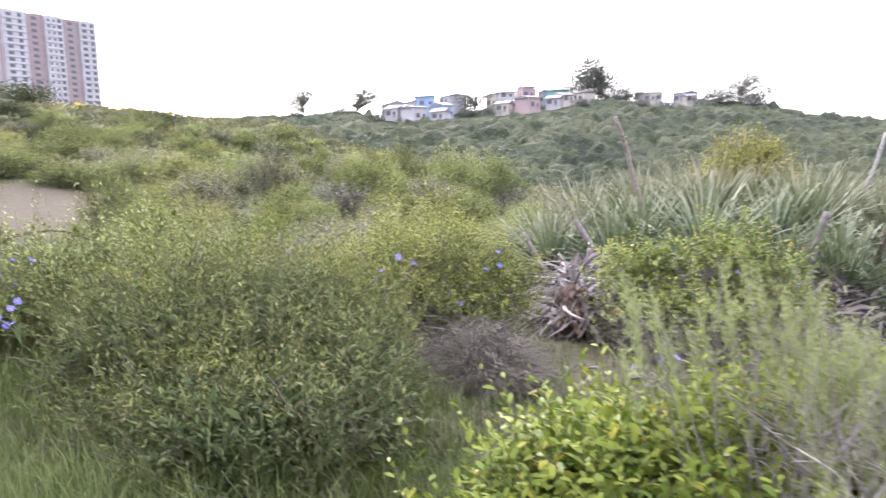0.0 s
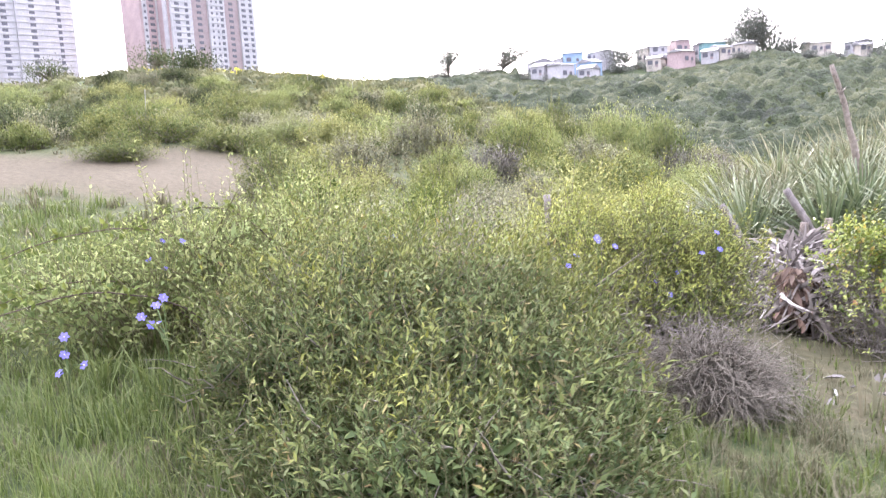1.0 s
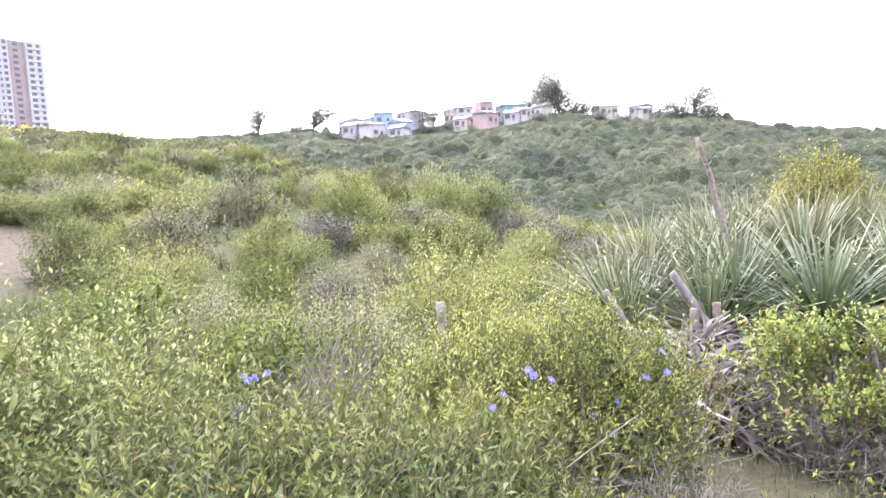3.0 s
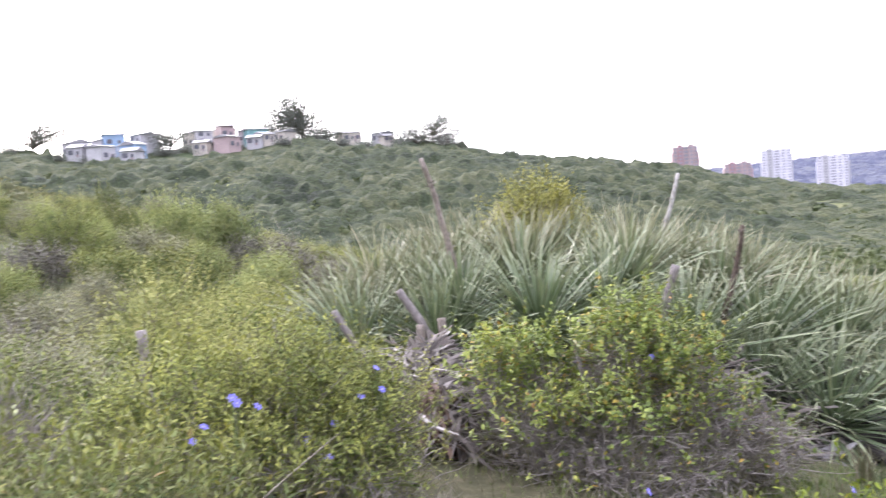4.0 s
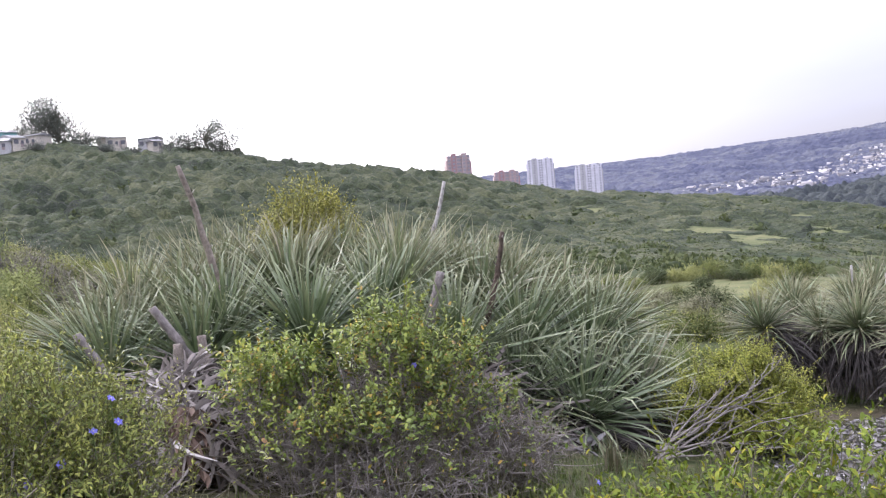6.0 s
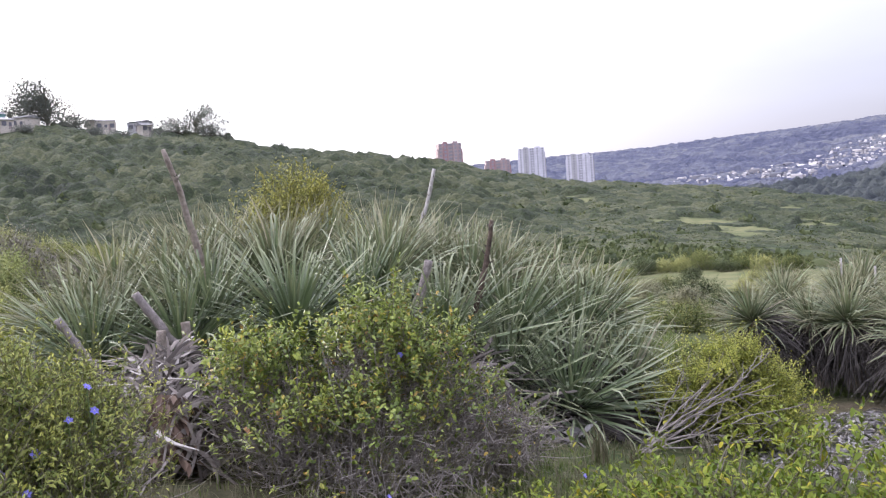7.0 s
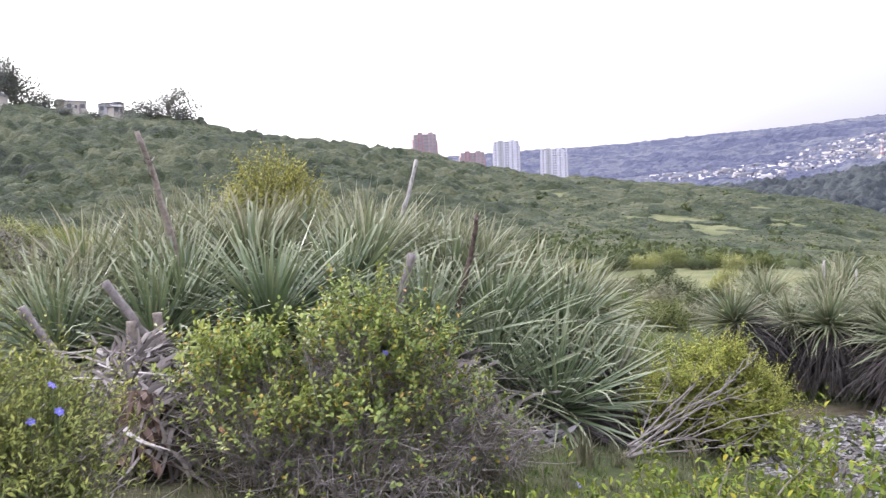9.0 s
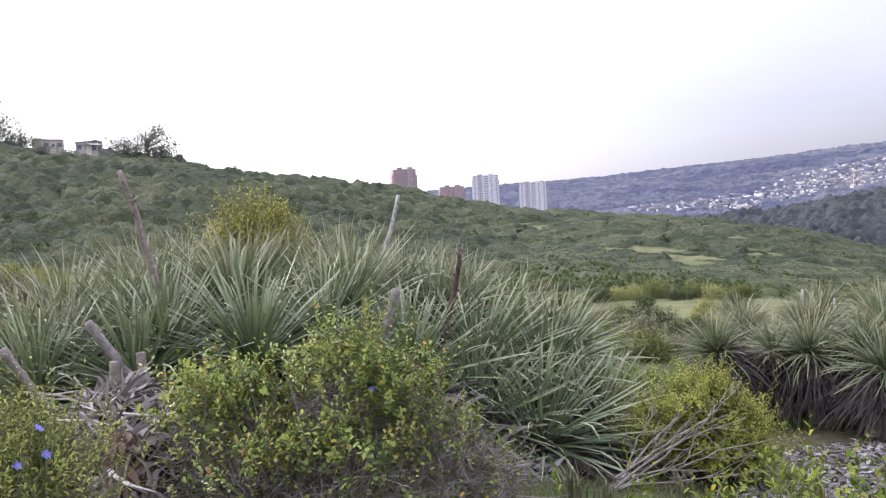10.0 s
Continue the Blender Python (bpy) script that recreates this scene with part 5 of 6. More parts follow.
MID_KINDS = {"gold": (M_GOLD, "rounded yellow-green shrub on the slope"), "green": (M_GREEN, "rounded mid-green shrub on the slope"), "lime": (M_FRESH, "bright lime-green shrub on the slope"),
             "grey": (M_GREY, "dull grey-green shrub on the slope"), "scrub": (M_SCRUB, "dark green shrub on the slope"), "sap": (M_SAP, "leafy sap-green shrub on the slope"), "bare": (M_BARE, "half-leafless grey-brown shrub on the slope")}
KIND_MESH = {}


def mid_bush(x, y, size, kind, i, tallness=1.0):
    g = i % 5 if math.hypot(x - CX, y - CY) > 17 and size < 1.3 else 5 + i % 3
    if (kind, g) not in KIND_MESH:
        fm, bmh = MID_MESH[g]
        fm2 = fm.copy()
        fm2.materials.clear()
        fm2.materials.append(MID_KINDS[kind][0])
        KIND_MESH[(kind, g)] = fm2
    e = thing("shrub", pose(x, y, h(x, y) - 0.22 * size * tallness, 0, 0, i * 47 % 360) @ Matrix.Diagonal((size, size, size * tallness, 1)), MID_KINDS[kind][1], "shrub", "shrubs on the slope")
    o = new("foliage", KIND_MESH[(kind, g)])
    o.parent = e
    tagged(o, kind="stuff")
    b = MID_MESH[g][1]
    if not b.materials:
        b.materials.append(M_TWIG)
    o = new("bare_wood", b)
    o.parent = e
    tagged(o, kind="stuff")
    return e


rb = random.Random(5)
placed = []


def clear(x, y, d):
    return all((x - a) ** 2 + (y - b) ** 2 > (d * 0.5 + c * 0.5) ** 2 for a, b, c in placed)


FIXED = [(6.2, 30, 1.25, "lime", 1.9), (3.0, 31, 1.2, "lime", 1.8), (4.6, 33, 1.1, "lime", 1.9), (0.0, 34, 1.3, "green", 1.7), (-10.5, 26, 1.2, "grey", 1.3), (-3.5, 27, 1.3, "green", 1.4), (-2.9, 9.2, 1.22, "gold"), (2.5, 7.9, 0.72, "gold"), (3.2, 11.5, 1.0, "sap"), (7.5, 13.0, 0.95, "green"), (-9.5, 7.2, 0.95, "grey"), (-15.5, 6.6, 1.0, "sap"), (-22.5, 6.8, 1.05, "sap"), (-5.5, 8.4, 0.8, "sap"), (10, 27, 1.1, "bare", 1.2), (13, 25, 1.0, "bare", 1.1), (7.6, 29, 1.0, "bare", 1.2), (-6, 21, 1.0, "bare"), (-9, 10.5, 0.8, "bare"), (-1.8, 24, 1.0, "green"), (4.5, 25, 1.0, "lime"), (8.5, 24, 1.1, "lime"), (6.5, 16, 0.9, "gold"), (3.5, 13.5, 0.9, "gold"), (-4, 15, 0.9, "grey"), (-7, 12.5, 0.9, "grey"),
         (-1.5, 12, 0.8, "sap"), (-10, 16, 1.0, "green"), (-13, 12, 0.9, "sap"), (-36, 31, 1.9, "scrub", 0.7), (-32, 33, 1.6, "green", 0.6), (-28, 30, 1.6, "green", 0.55), (-40, 32, 2.2, "scrub", 0.75),
         (-31.5, 21.5, 1.31, "green", 0.55), (-24, 24, 1.5, "green", 0.5), (-20, 26, 1.5, "lime", 0.6), (12, 30, 1.2, "green"), (16, 26, 1.1, "lime"), (53.2, 61, 1.0, "gold"), (54.5, 62, 1.05, "gold"), (55.9, 63, 1.45, "green"), (57.3, 61, 0.9, "scrub"), (58.3, 63, 1.1, "green"), (59.5, 62, 1.1, "gold"), (60.5, 47, 1.1, "scrub"), (61.2, 62, 1.2, "green"), (51.8, 60, 1.2, "scrub"), (54.9, 56, 0.8, "scrub"), (59.0, 52, 0.9, "gold"), (53.0, 47, 0.6, "green"), (-17, 9.5, 0.8, "grey"), (-22, 11, 0.95, "green"), (-26, 9, 0.8, "green")]
for i, (bb, rr, s, kind, *more) in enumerate(FIXED):
    x, y = polar(bb, rr)
    mid_bush(x, y, s, kind, i, *more)
    placed.append((x, y, s * 1.6))
for i in range(70):
    bb, rr = rb.uniform(-46, -17), rb.uniform(27, 70)
    x, y = polar(bb, rr)
    s = rb.uniform(1.2, 2.0)
    if clear(x, y, s * 1.1):
        mid_bush(x, y, s, rb.choices(("green", "scrub", "lime", "grey"), (5, 3, 2, 2))[0], i, 0.65)
        placed.append((x, y, s * 1.4))
for i in range(900):
    if len(placed) > 250:
        break
    bb, rr = rb.uniform(-46, 22), 9.5 + 45 * rb.random() ** 1.3
    if bb > 6 and rr < 20 or bb < -25 and rr < 27:
        continue
    x, y = polar(bb, rr)
    s = rb.uniform(0.55, 1.1) * (1 + rr / 170) * (0.8 if bb < -14 and rr > 24 else 1.0)
    if not clear(x, y, s * 1.3):
        continue
    kind = rb.choices(("gold", "green", "lime", "grey", "scrub"), (3, 5, 3 if bb > -20 else 1, 3, 1 + rr / 20))[0]
    mid_bush(x, y, s, kind, i)
    placed.append((x, y, s * 1.5))
for i in range(300):
    bb, rr = rb.uniform(44, 78), rb.uniform(15, 60)
    x, y = polar(bb, rr)
    if float(cover(np.array([x]), np.array([y]))[1][0]) > 0.2 or not clear(x, y, 1.6) or len(placed) > 300:
        continue
    s = rb.uniform(0.5, 0.9) * (1 + rr / 90)
    mid_bush(x, y, s, rb.choices(("green", "grey", "gold", "scrub"), (4, 4, 1, 2))[0], i, 0.8)
    placed.append((x, y, s * 1.5))

# ---- the spiky clump of rosettes ----
PUYAS = [(1.75, 11.3, 0.2, 1.1), (2.55, 10.8, 0.2, 1.2), (3.75, 10.6, 0.3, 1.3), (4.75, 10.7, 0.35, 1.3), (5.3, 9.9, -0.1, 1.3), (6.22, 8.8, -0.93, 1.3), (6.3, 9.8, -0.2, 1.35), (7.3, 9.6, -0.4, 1.25),
         (5.75, 9.35, -0.65, 1.25), (4.6, 9.9, -0.1, 1.2), (3.1, 11.3, 0.4, 1.2),
         (4.3, 12.0, 0.65, 1.25), (5.6, 11.4, 0.55, 1.3), (3.0, 12.4, 0.55, 1.15), (6.7, 11.0, 0.25, 1.25), (7.8, 10.5, -0.1, 1.15), (5.0, 12.9, 0.7, 1.15), (7.3, 8.95, -0.9, 1.1), (1.9, 12.3, 0.4, 1.05), (6.3, 12.3, 0.5, 1.15), (2.2, 11.9, 0.3, 1.1),
         (2.6, 13.0, 0.6, 1.1), (3.7, 13.1, 0.75, 1.15), (4.4, 13.6, 0.8, 1.1), (5.8, 13.2, 0.7, 1.15), (6.95, 12.0, 0.4, 1.15), (7.5, 11.3, 0.15, 1.15), (8.2, 10.1, -0.3, 1.1)]
LEANS = {5: (11, -9), 8: (12, -10), 2: (9, -5), 4: (9, -7), 0: (8, 0), 17: (12, -14)}
for i, (x, y, z, s) in enumerate(PUYAS):
    puya(x, y, max(z, h(x, y) + 0.25) + (-0.05 if i > 10 else 0.0), s * (1.0 if i < 11 else 1.06), 200 + i, LEANS.get(i, (0, 0)), 150 if i < 11 else 80, skirt=14, shaggy=i < 13, old=i > 10)
# farther clump beside the bare path
for i, (x, y, z, s) in enumerate(((10.45, 8.6, -0.45, 1.0), (11.0, 7.75, -0.5, 1.0), (10.7, 6.9, -0.55, 1.05), (11.9, 7.1, -0.3, 1.05), (11.7, 8.5, -0.35, 0.95), (11.2, 6.1, -0.5, 1.1), (12.6, 7.8, -0.25, 1.0),
                                  (11.4, 9.0, -0.5, 0.9), (12.2, 6.4, -0.4, 1.0), (11.0, 8.2, -0.55, 0.9), (11.3, 7.35, -0.45, 1.0), (12.0, 8.0, -0.45, 1.0), (12.9, 7.2, -0.4, 1.0), (11.9, 9.2, -0.5, 1.0), (11.5, 6.7, -0.5, 1.0), (13.2, 8.5, -0.4, 1.05))):
    puya(x, y, z, s * 0.7, 300 + i, (i * 37 % 25 - 12, i * 53 % 25 - 14), 64, "grey-green bromeliad rosette with a thick skirt of dead leaves", 24, (20, 60), True, True)

# dead stalks
stalk("dead_stalk", (3.4, 11.75, 0.3), (2.85, 11.63, 2.43), 0.055, 0.03, M_STALK, "tall leaning brown dead flower stalk", 1)
stalk("dead_stalk", (6.7, 12.54, 0.2), (7.46, 12.55, 2.02), 0.045, 0.026, M_POST, "pale bleached dead flower stalk leaning over", 2)
stalk("dead_stalk", (5.55, 9.58, 0.3), (5.74, 9.41, 1.36), 0.038, 0.024, M_DARKSTALK, "dark brown dead flower stalk", 3)
stalk("dead_stump", (4.7, 9.75, 0.1), (4.93, 9.58, 0.99), 0.05, 0.045, M_PALE, "broken grey stalk stump", 4, False)
stalk("dead_stump", (2.3, 10.02, 0.32), (1.9, 10.15, 1.03), 0.045, 0.04, M_PALE, "leaning broken grey stalk stump", 5, False)
stalk("dead_stump", (2.03, 10.01, 0.1), (2.05, 10.0, 0.67), 0.055, 0.05, M_STALK, "short broken brown stump", 6, False)
stalk("dead_stump", (2.36, 10.1, 0.1), (2.33, 10.11, 0.69), 0.055, 0.045, M_STALK, "short broken brown stump", 7, False)
stalk("dead_stump", (1.65, 10.22, 0.1), (1.25, 10.33, 0.88), 0.045, 0.035, M_PALE, "leaning broken grey stalk stump", 8, False)
puya(2.15, 9.82, 0.22, 0.42, 290, (0, 0), 26, "small young bromeliad shoot among dry leaves", 0)
for px_, py_, pz_ in ((11.65, 8.22, 0.25), (12.93, 8.28, -0.04), (13.27, 7.94, -0.14)):
    stalk("dead_stalk", (px_, py_, h(px_, py_)), (px_, py_, pz_), 0.022, 0.019, M_POST, "upright whitened dead stalk beside the clump", 9, False)

for bb_, rr_, e_, t_ in ((7.75, 42.7, -0.3, 1.0), (-28.8, 34, 4.0, 1.6), (-17.2, 60, 3.9, 1.5), (-14.2, 58, 3.55, 1.2)):
    px_, py_ = polar(bb_, rr_)
    foot_ = h(px_, py_)
    stalk("dead_stalk", (px_, py_, foot_), (px_ + 0.1, py_, max(EYE_Z + rr_ * math.tan(radians(e_)), foot_ + t_)), 0.026, 0.018, M_POST, "slender pale dead stalk on the shrubby slope", 70 + int(rr_), False)

# heap of fallen dry leaves at the foot of the clump


def litter_heap(name, x, y, rx, ry, tall, n, seed, label, length=0.5, size_w=0.05, flat=0.35, material=M_LITTER):
    rng = np.random.default_rng(seed)
    a, q = rng.random(n) * 6.28, np.sqrt(rng.random(n))
    px, py = x + np.cos(a) * q * rx, y + np.sin(a) * q * ry
    pz = height(px, py) + tall * (1 - q ** 2) * rng.random(n) + 0.02
    d = unit(np.stack([rng.normal(size=n), rng.normal(size=n), rng.normal(size=n) * flat - 0.1], -1))
    v, f, nv = blades(np.stack([px, py, pz], -1), d, unit(rng.normal(size=(n, 3)) * 0.6 + [0, -0.3, 1]), length * (0.4 + 0.8 * rng.random(n)), size_w * (0.6 + 0.8 * rng.random(n)), 0.35, 0.25, True)
    return tagged(put_mesh(name, mesh_np(name, v, f, np.repeat(rng.random(n) * 0.5, nv)), material), label, "leaf litter", kind="stuff")


def leaf_heap(top, foot, wide, n, seed, label):
    """Dead strap leaves sloughed from the stems, lying criss-cross down a bank from top to foot."""
    rng = np.random.default_rng(seed)
    top, foot = np.array(top, float), np.array(foot, float)
    fall = foot - top
    across = unit(np.array([-fall[1], fall[0], 0.0]))
    s = rng.random((n, 1))
    side = rng.normal(size=(n, 1)) * 0.5 * wide * (0.7 + 0.5 * s)
    p0 = top + fall * s + across * side + np.array([0, 0, 1]) * (0.10 * rng.random((n, 1)) - 0.3 * (side / wide) ** 2)
    k = 6
    t = np.linspace(0, 1, k)[None]
    L = 0.4 + 0.5 * rng.random((n, 1))
    turn = rng.normal(size=(n, 1)) * 0.75
    d = unit(np.cos(turn) * unit(fall) + np.sin(turn) * across + rng.normal(size=(n, 3)) * 0.22)
    c = p0[:, None] + d[:, None] * ((t - 0.5) * L)[..., None] + np.array([0, 0, 1.0]) * (-0.34 * np.abs(rng.normal(size=(n, 1))) * (t - 0.3) ** 2 * 2.2 * L)[..., None] + across * (0.22 * rng.normal(size=(n, 1)) * (t - 0.5) ** 2 * 4 * L)[..., None]
    c[..., 2] = np.maximum(c[..., 2], height(c[..., 0], c[..., 1]) + 0.015)
    w = 0.023 * np.sin(math.pi * (0.16 + 0.82 * t)) ** 0.7 * (0.4 + 0.8 * rng.random((n, 1)))
    sd = unit(np.cross(d, unit(np.array([0, -0.3, 1.0]) + rng.normal(size=(n, 3)) * 0.45)))[:, None]
    v = np.stack([c + sd * w[..., None], c + np.array([0, 0, 0.3]) * w[..., None], c - sd * w[..., None]], 2).reshape(-1, 3)
    i = (np.arange(n) * k * 3)[:, None, None] + (np.arange(k - 1) * 3)[None, :, None]
    f = np.concatenate([(i + np.array([0, 1, 4, 3])).reshape(-1, 4), (i + np.array([1, 2, 5, 4])).reshape(-1, 4)])
    return tagged(put_mesh("dry_leaf_heap", mesh_np("dry_leaf_heap", v, [f], np.zeros(len(v)), True), M_PUYA_DRY), label, "leaf litter", kind="stuff")


leaf_heap((1.8, 9.3, 0.5), (1.3, 8.3, 0.06), 0.55, 430, 1, "heap of bleached dry strap leaves under the clump")
leaf_heap((4.6, 9.4, 0.1), (4.2, 8.6, -0.5), 0.9, 420, 4, "heap of bleached dry strap leaves under the clump")


def rotten_butt(foot, top, r, seed, label):
    """The brown fibrous stem base of a dead rosette, with torn strips of old leaf bases round it."""
    rng = np.random.default_rng(seed)
    foot, top = np.array(foot, float), np.array(top, float)
    e = thing("rotten_stem_base", pose(*foot), label, "dead stem", "")
    t = np.linspace(0, 1, 7)[:, None]
    v, f = tubes(((top - foot) * t)[None], (r * (1.0 + 0.15 * np.sin(t[:, 0] * 5)))[None], 14)
    v = v + unit(v - (top - foot) * 0.5) * (rng.random((len(v), 1)) - 0.5) * r * 0.16
    put_mesh("core", mesh_np("core", v, [f, np.arange(6 * 14, 7 * 14)[None]]), M_BUTT, e)
    n = 150
    an, up = rng.random(n) * 6.28, rng.random(n)
    axis = unit(top - foot)
    a = unit(np.cross(axis, [0, 0, 1.0]))
    b = np.cross(axis, a)
    out = np.cos(an)[:, None] * a + np.sin(an)[:, None] * b
    p = (top - foot) * up[:, None] + out * r * 0.98
    bv, bf, nv = blades(p, unit(out * 0.5 - axis * 0.9 + rng.normal(size=(n, 3)) * 0.25), out, 0.1 + 0.16 * rng.random(n), 0.03 + 0.03 * rng.random(n), 0.4, 0.2, True)
    tagged(put_mesh("leaf_base_fringe", mesh_np("leaf_base_fringe", bv, bf, np.zeros(len(bv))), M_RUSSET, e, "torn russet strips of old leaf bases"), kind="stuff")
    return e


rotten_butt((1.42, 8.32, -0.1), (1.56, 8.72, 0.3), 0.17, 61, "rotten brown fibrous stem base in the leaf heap")
litter_heap("leaf_litter", 8.5, 6.2, 1.8, 1.3, 0.05, 2600, 2, "grey litter of fallen dry leaves on the path", 0.16, 0.035, 0.15, M_CHIPS)
litter_heap("leaf_litter", 1.7, 6.4, 0.9, 1.0, 0.03, 26, 5, "few bleached strap leaves fallen on the worn grass", 0.3, 0.045, 0.1, M_CHIPS)
litter_heap("leaf_litter", 5.6, 8.8, 1.8, 0.7, 0.12, 260, 3, "dry strap leaves fallen below the clump", 0.45, 0.045, 0.3)

def dead_bush(name, x, y, rx, rz, n, seed, label, material, lean=(0, 0)):
    """A tangle of bare twigs, each forked."""
    rng = np.random.default_rng(seed)
    e = thing(name, set_on(x, y), label, "dead shrub")
    s = np.linspace(0, 1, 6)[None, :, None]
    q = unit(rng.normal(size=(n, 3)) * np.array([1, 1, 0.7]))
    q[:, 2] = np.abs(q[:, 2])
    end = q * np.array([rx, rx, rz]) * (0.6 + 0.45 * rng.random((n, 1))) + np.array([lean[0], lean[1], 0])
    root = np.stack([rng.normal(size=n) * rx * 0.25, rng.normal(size=n) * rx * 0.25, np.full(n, 0.0)], -1)
    path = root[:, None] * (1 - s) + end[:, None] * s + rng.normal(size=(n, 6, 3)) * 0.035 + np.array([0, 0, 0.12]) * np.sin(s * 3.14)
    v, f = tubes(path, 0.003 * (1.5 - 1.1 * s[..., 0]) * (0.6 + rng.random((n, 1))))
    for k in range(6):
        pv, pf = tubes(path[k:k + 1], np.full((1, 6), 0.011) * np.linspace(1.2, 0.4, 6), 5)
        put_mesh("stem", mesh_np("stem", pv, [pf]), material, e)
    tagged(put_mesh("twig_tangle", mesh_np("twig_tangle", v, [f]), material, e), kind="stuff")
    return e


# ---- shrubs close to the path ----


def plume_shrub(x, y, stands, seed, label):
    """Upright plumes packed with short needles on bare grey stems. stands: (count, x0, x1, y0, y1, low, high)."""
    rng = np.random.default_rng(seed)
    e = thing("feathery_shrub", set_on(x, y), label, "shrub")
    tips, roots = [], []
    for n, x0, x1, y0, y1, low, high in stands:
        p = np.stack([x0 + (x1 - x0) * rng.random(n), y0 + (y1 - y0) * rng.random(n), low + (high - low) * rng.random(n)], -1)
        tips.append(p)
        roots.append(np.stack([p[:, 0] * 0.6 + 0.12 + rng.normal(size=n) * 0.1, p[:, 1] * 0.6 + rng.normal(size=n) * 0.1, np.full(n, -0.03)], -1))
    tip, root = np.concatenate(tips), np.concatenate(roots)
    n = len(tip)
    s = np.linspace(0, 1, 7)[None, :, None]
    d = unit(tip - root)
    path = root[:, None] * (1 - s) + tip[:, None] * s + rng.normal(size=(n, 1, 3)) * 0.09 * np.sin(s * math.pi) + rng.normal(size=(n, 7, 3)) * 0.008
    v, f = tubes(path, 0.0042 * (1.5 - 1.2 * s[..., 0]) * (0.6 + 0.7 * rng.random((n, 1))), 4)
    m = 1300
    c0 = np.stack([-0.15 + 1.4 * rng.random(m), -0.5 + 0.95 * rng.random(m), 0.1 + 0.75 * rng.random(m)], -1)
    tw = c0[:, None] + (unit(rng.normal(size=(m, 3)) * [0.7, 0.7, 0.5] + [0, 0, 0.9]) * (0.12 + 0.2 * rng.random((m, 1))))[:, None] * np.linspace(0, 1, 4)[None, :, None] + np.cumsum(rng.normal(size=(m, 4, 3)) * 0.012, 1)
    v2, f2 = tubes(tw, 0.0026 * np.ones((m, 4)) * np.array([1.2, 1, 0.7, 0.4]))
    tagged(put_mesh("bare_wood", mesh_np("bare_wood", np.concatenate([v, v2]), [np.concatenate([f, f2 + len(v)])]), M_DEAD, e, "thin grey bare twigs"), kind="stuff")
    # needles close round the upper part of each stem, and round side plumes
    k = 210
    side = rng.random((n, k)) < 0.45
    which = rng.integers(0, 4, (n, k))
    sd = unit(rng.normal(size=(n, 4, 3)) * [0.55, 0.55, 0.2] + d[:, None] * 1.1)
    at = rng.random((n, 4)) * 0.35
    t = rng.random((n, k)) ** 0.9
    long = 0.2 + 0.13 * rng.random((n, 1))
    main = path[:, -1][:, None] - d[:, None] * ((1 - t) * long)[..., None]
    i = np.arange(n)[:, None]
    fork = path[:, -1][:, None] - d[:, None] * ((0.12 + at[i, which]) * long * 1.6)[..., None]
    twig = fork + sd[i, which] * (t * long * 0.6)[..., None]
    p = np.where(side[..., None], twig, main)
    ax = np.where(side[..., None], sd[i, which], d[:, None])
    out = unit(np.cross(ax, rng.normal(size=(n, k, 3))))
    nd = unit(ax * 0.95 + out * 0.75)
    size = 0.026 * (0.7 + 0.6 * rng.random((n, k))) * (1.1 - 0.55 * t)
    lv, lf, nv = blades(p.reshape(-1, 3), nd.reshape(-1, 3), out.reshape(-1, 3), size.ravel(), size.ravel() * 0.16, 0.5, 0.05)
    age = np.repeat((0.15 + 0.55 * t * (0.4 + 0.6 * rng.random((n, 1)))).ravel(), nv)
    tagged(put_mesh("foliage", mesh_np("foliage", lv, lf, age), M_FEATHER, e), kind="stuff")
    return e


shrub_thing("willow_leaved_shrub", shrub_arrays(11, [(0, 0, 0.5, 1.1, 1.1, 0.65), (-0.4, 0.4, 0.65, 0.85, 0.8, 0.6), (0.45, -0.35, 0.4, 0.8, 0.8, 0.5), (0.3, 0.5, 0.55, 0.9, 0.7, 0.55), (-0.5, -0.25, 0.45, 0.55, 0.6, 0.5), (0.1, -0.9, 0.25, 0.85, 0.6, 0.4), (0.72, -0.7, 0.28, 0.55, 0.5, 0.44), (0.45, -1.3, 0.22, 0.8, 0.45, 0.4), (0.05, -1.15, 0.25, 0.5, 0.5, 0.4)],
            5000, 10, 0.058, 0.28, 0.24, twigs=260, upright=0.7, tip_age=0.95, hang=0.05, splay=0.5, rough=0.45, core=0.12, tangle=700, leaders=0.16), set_on(-1.4, 4.75) @ Matrix.Diagonal((1, 1, 0.85, 1)), M_WILLOW, "broad shrub of narrow grey-green willow-like leaves", bark=M_TWIG)
shrub_thing("lime_shrub", shrub_arrays(12, [(0, 0, 0.38, 0.55, 0.5, 0.38), (0.5, 0.05, 0.38, 0.5, 0.5, 0.38), (-0.35, -0.15, 0.25, 0.4, 0.4, 0.28), (0.95, -0.2, 0.3, 0.45, 0.45, 0.35), (0.6, -0.45, 0.25, 0.6, 0.4, 0.3), (0.0, -0.5, 0.2, 0.45, 0.4, 0.26)],
            2100, 9, 0.06, 0.42, 0.2, twigs=140, upright=0.6, rich=True, belly=0.5, leaders=0.12, rough=0.5), set_on(0.43, 2.55) @ Matrix.Diagonal((1.04, 1, 0.93, 1)), M_LIME, "low shrub of glossy lime-green leaves")
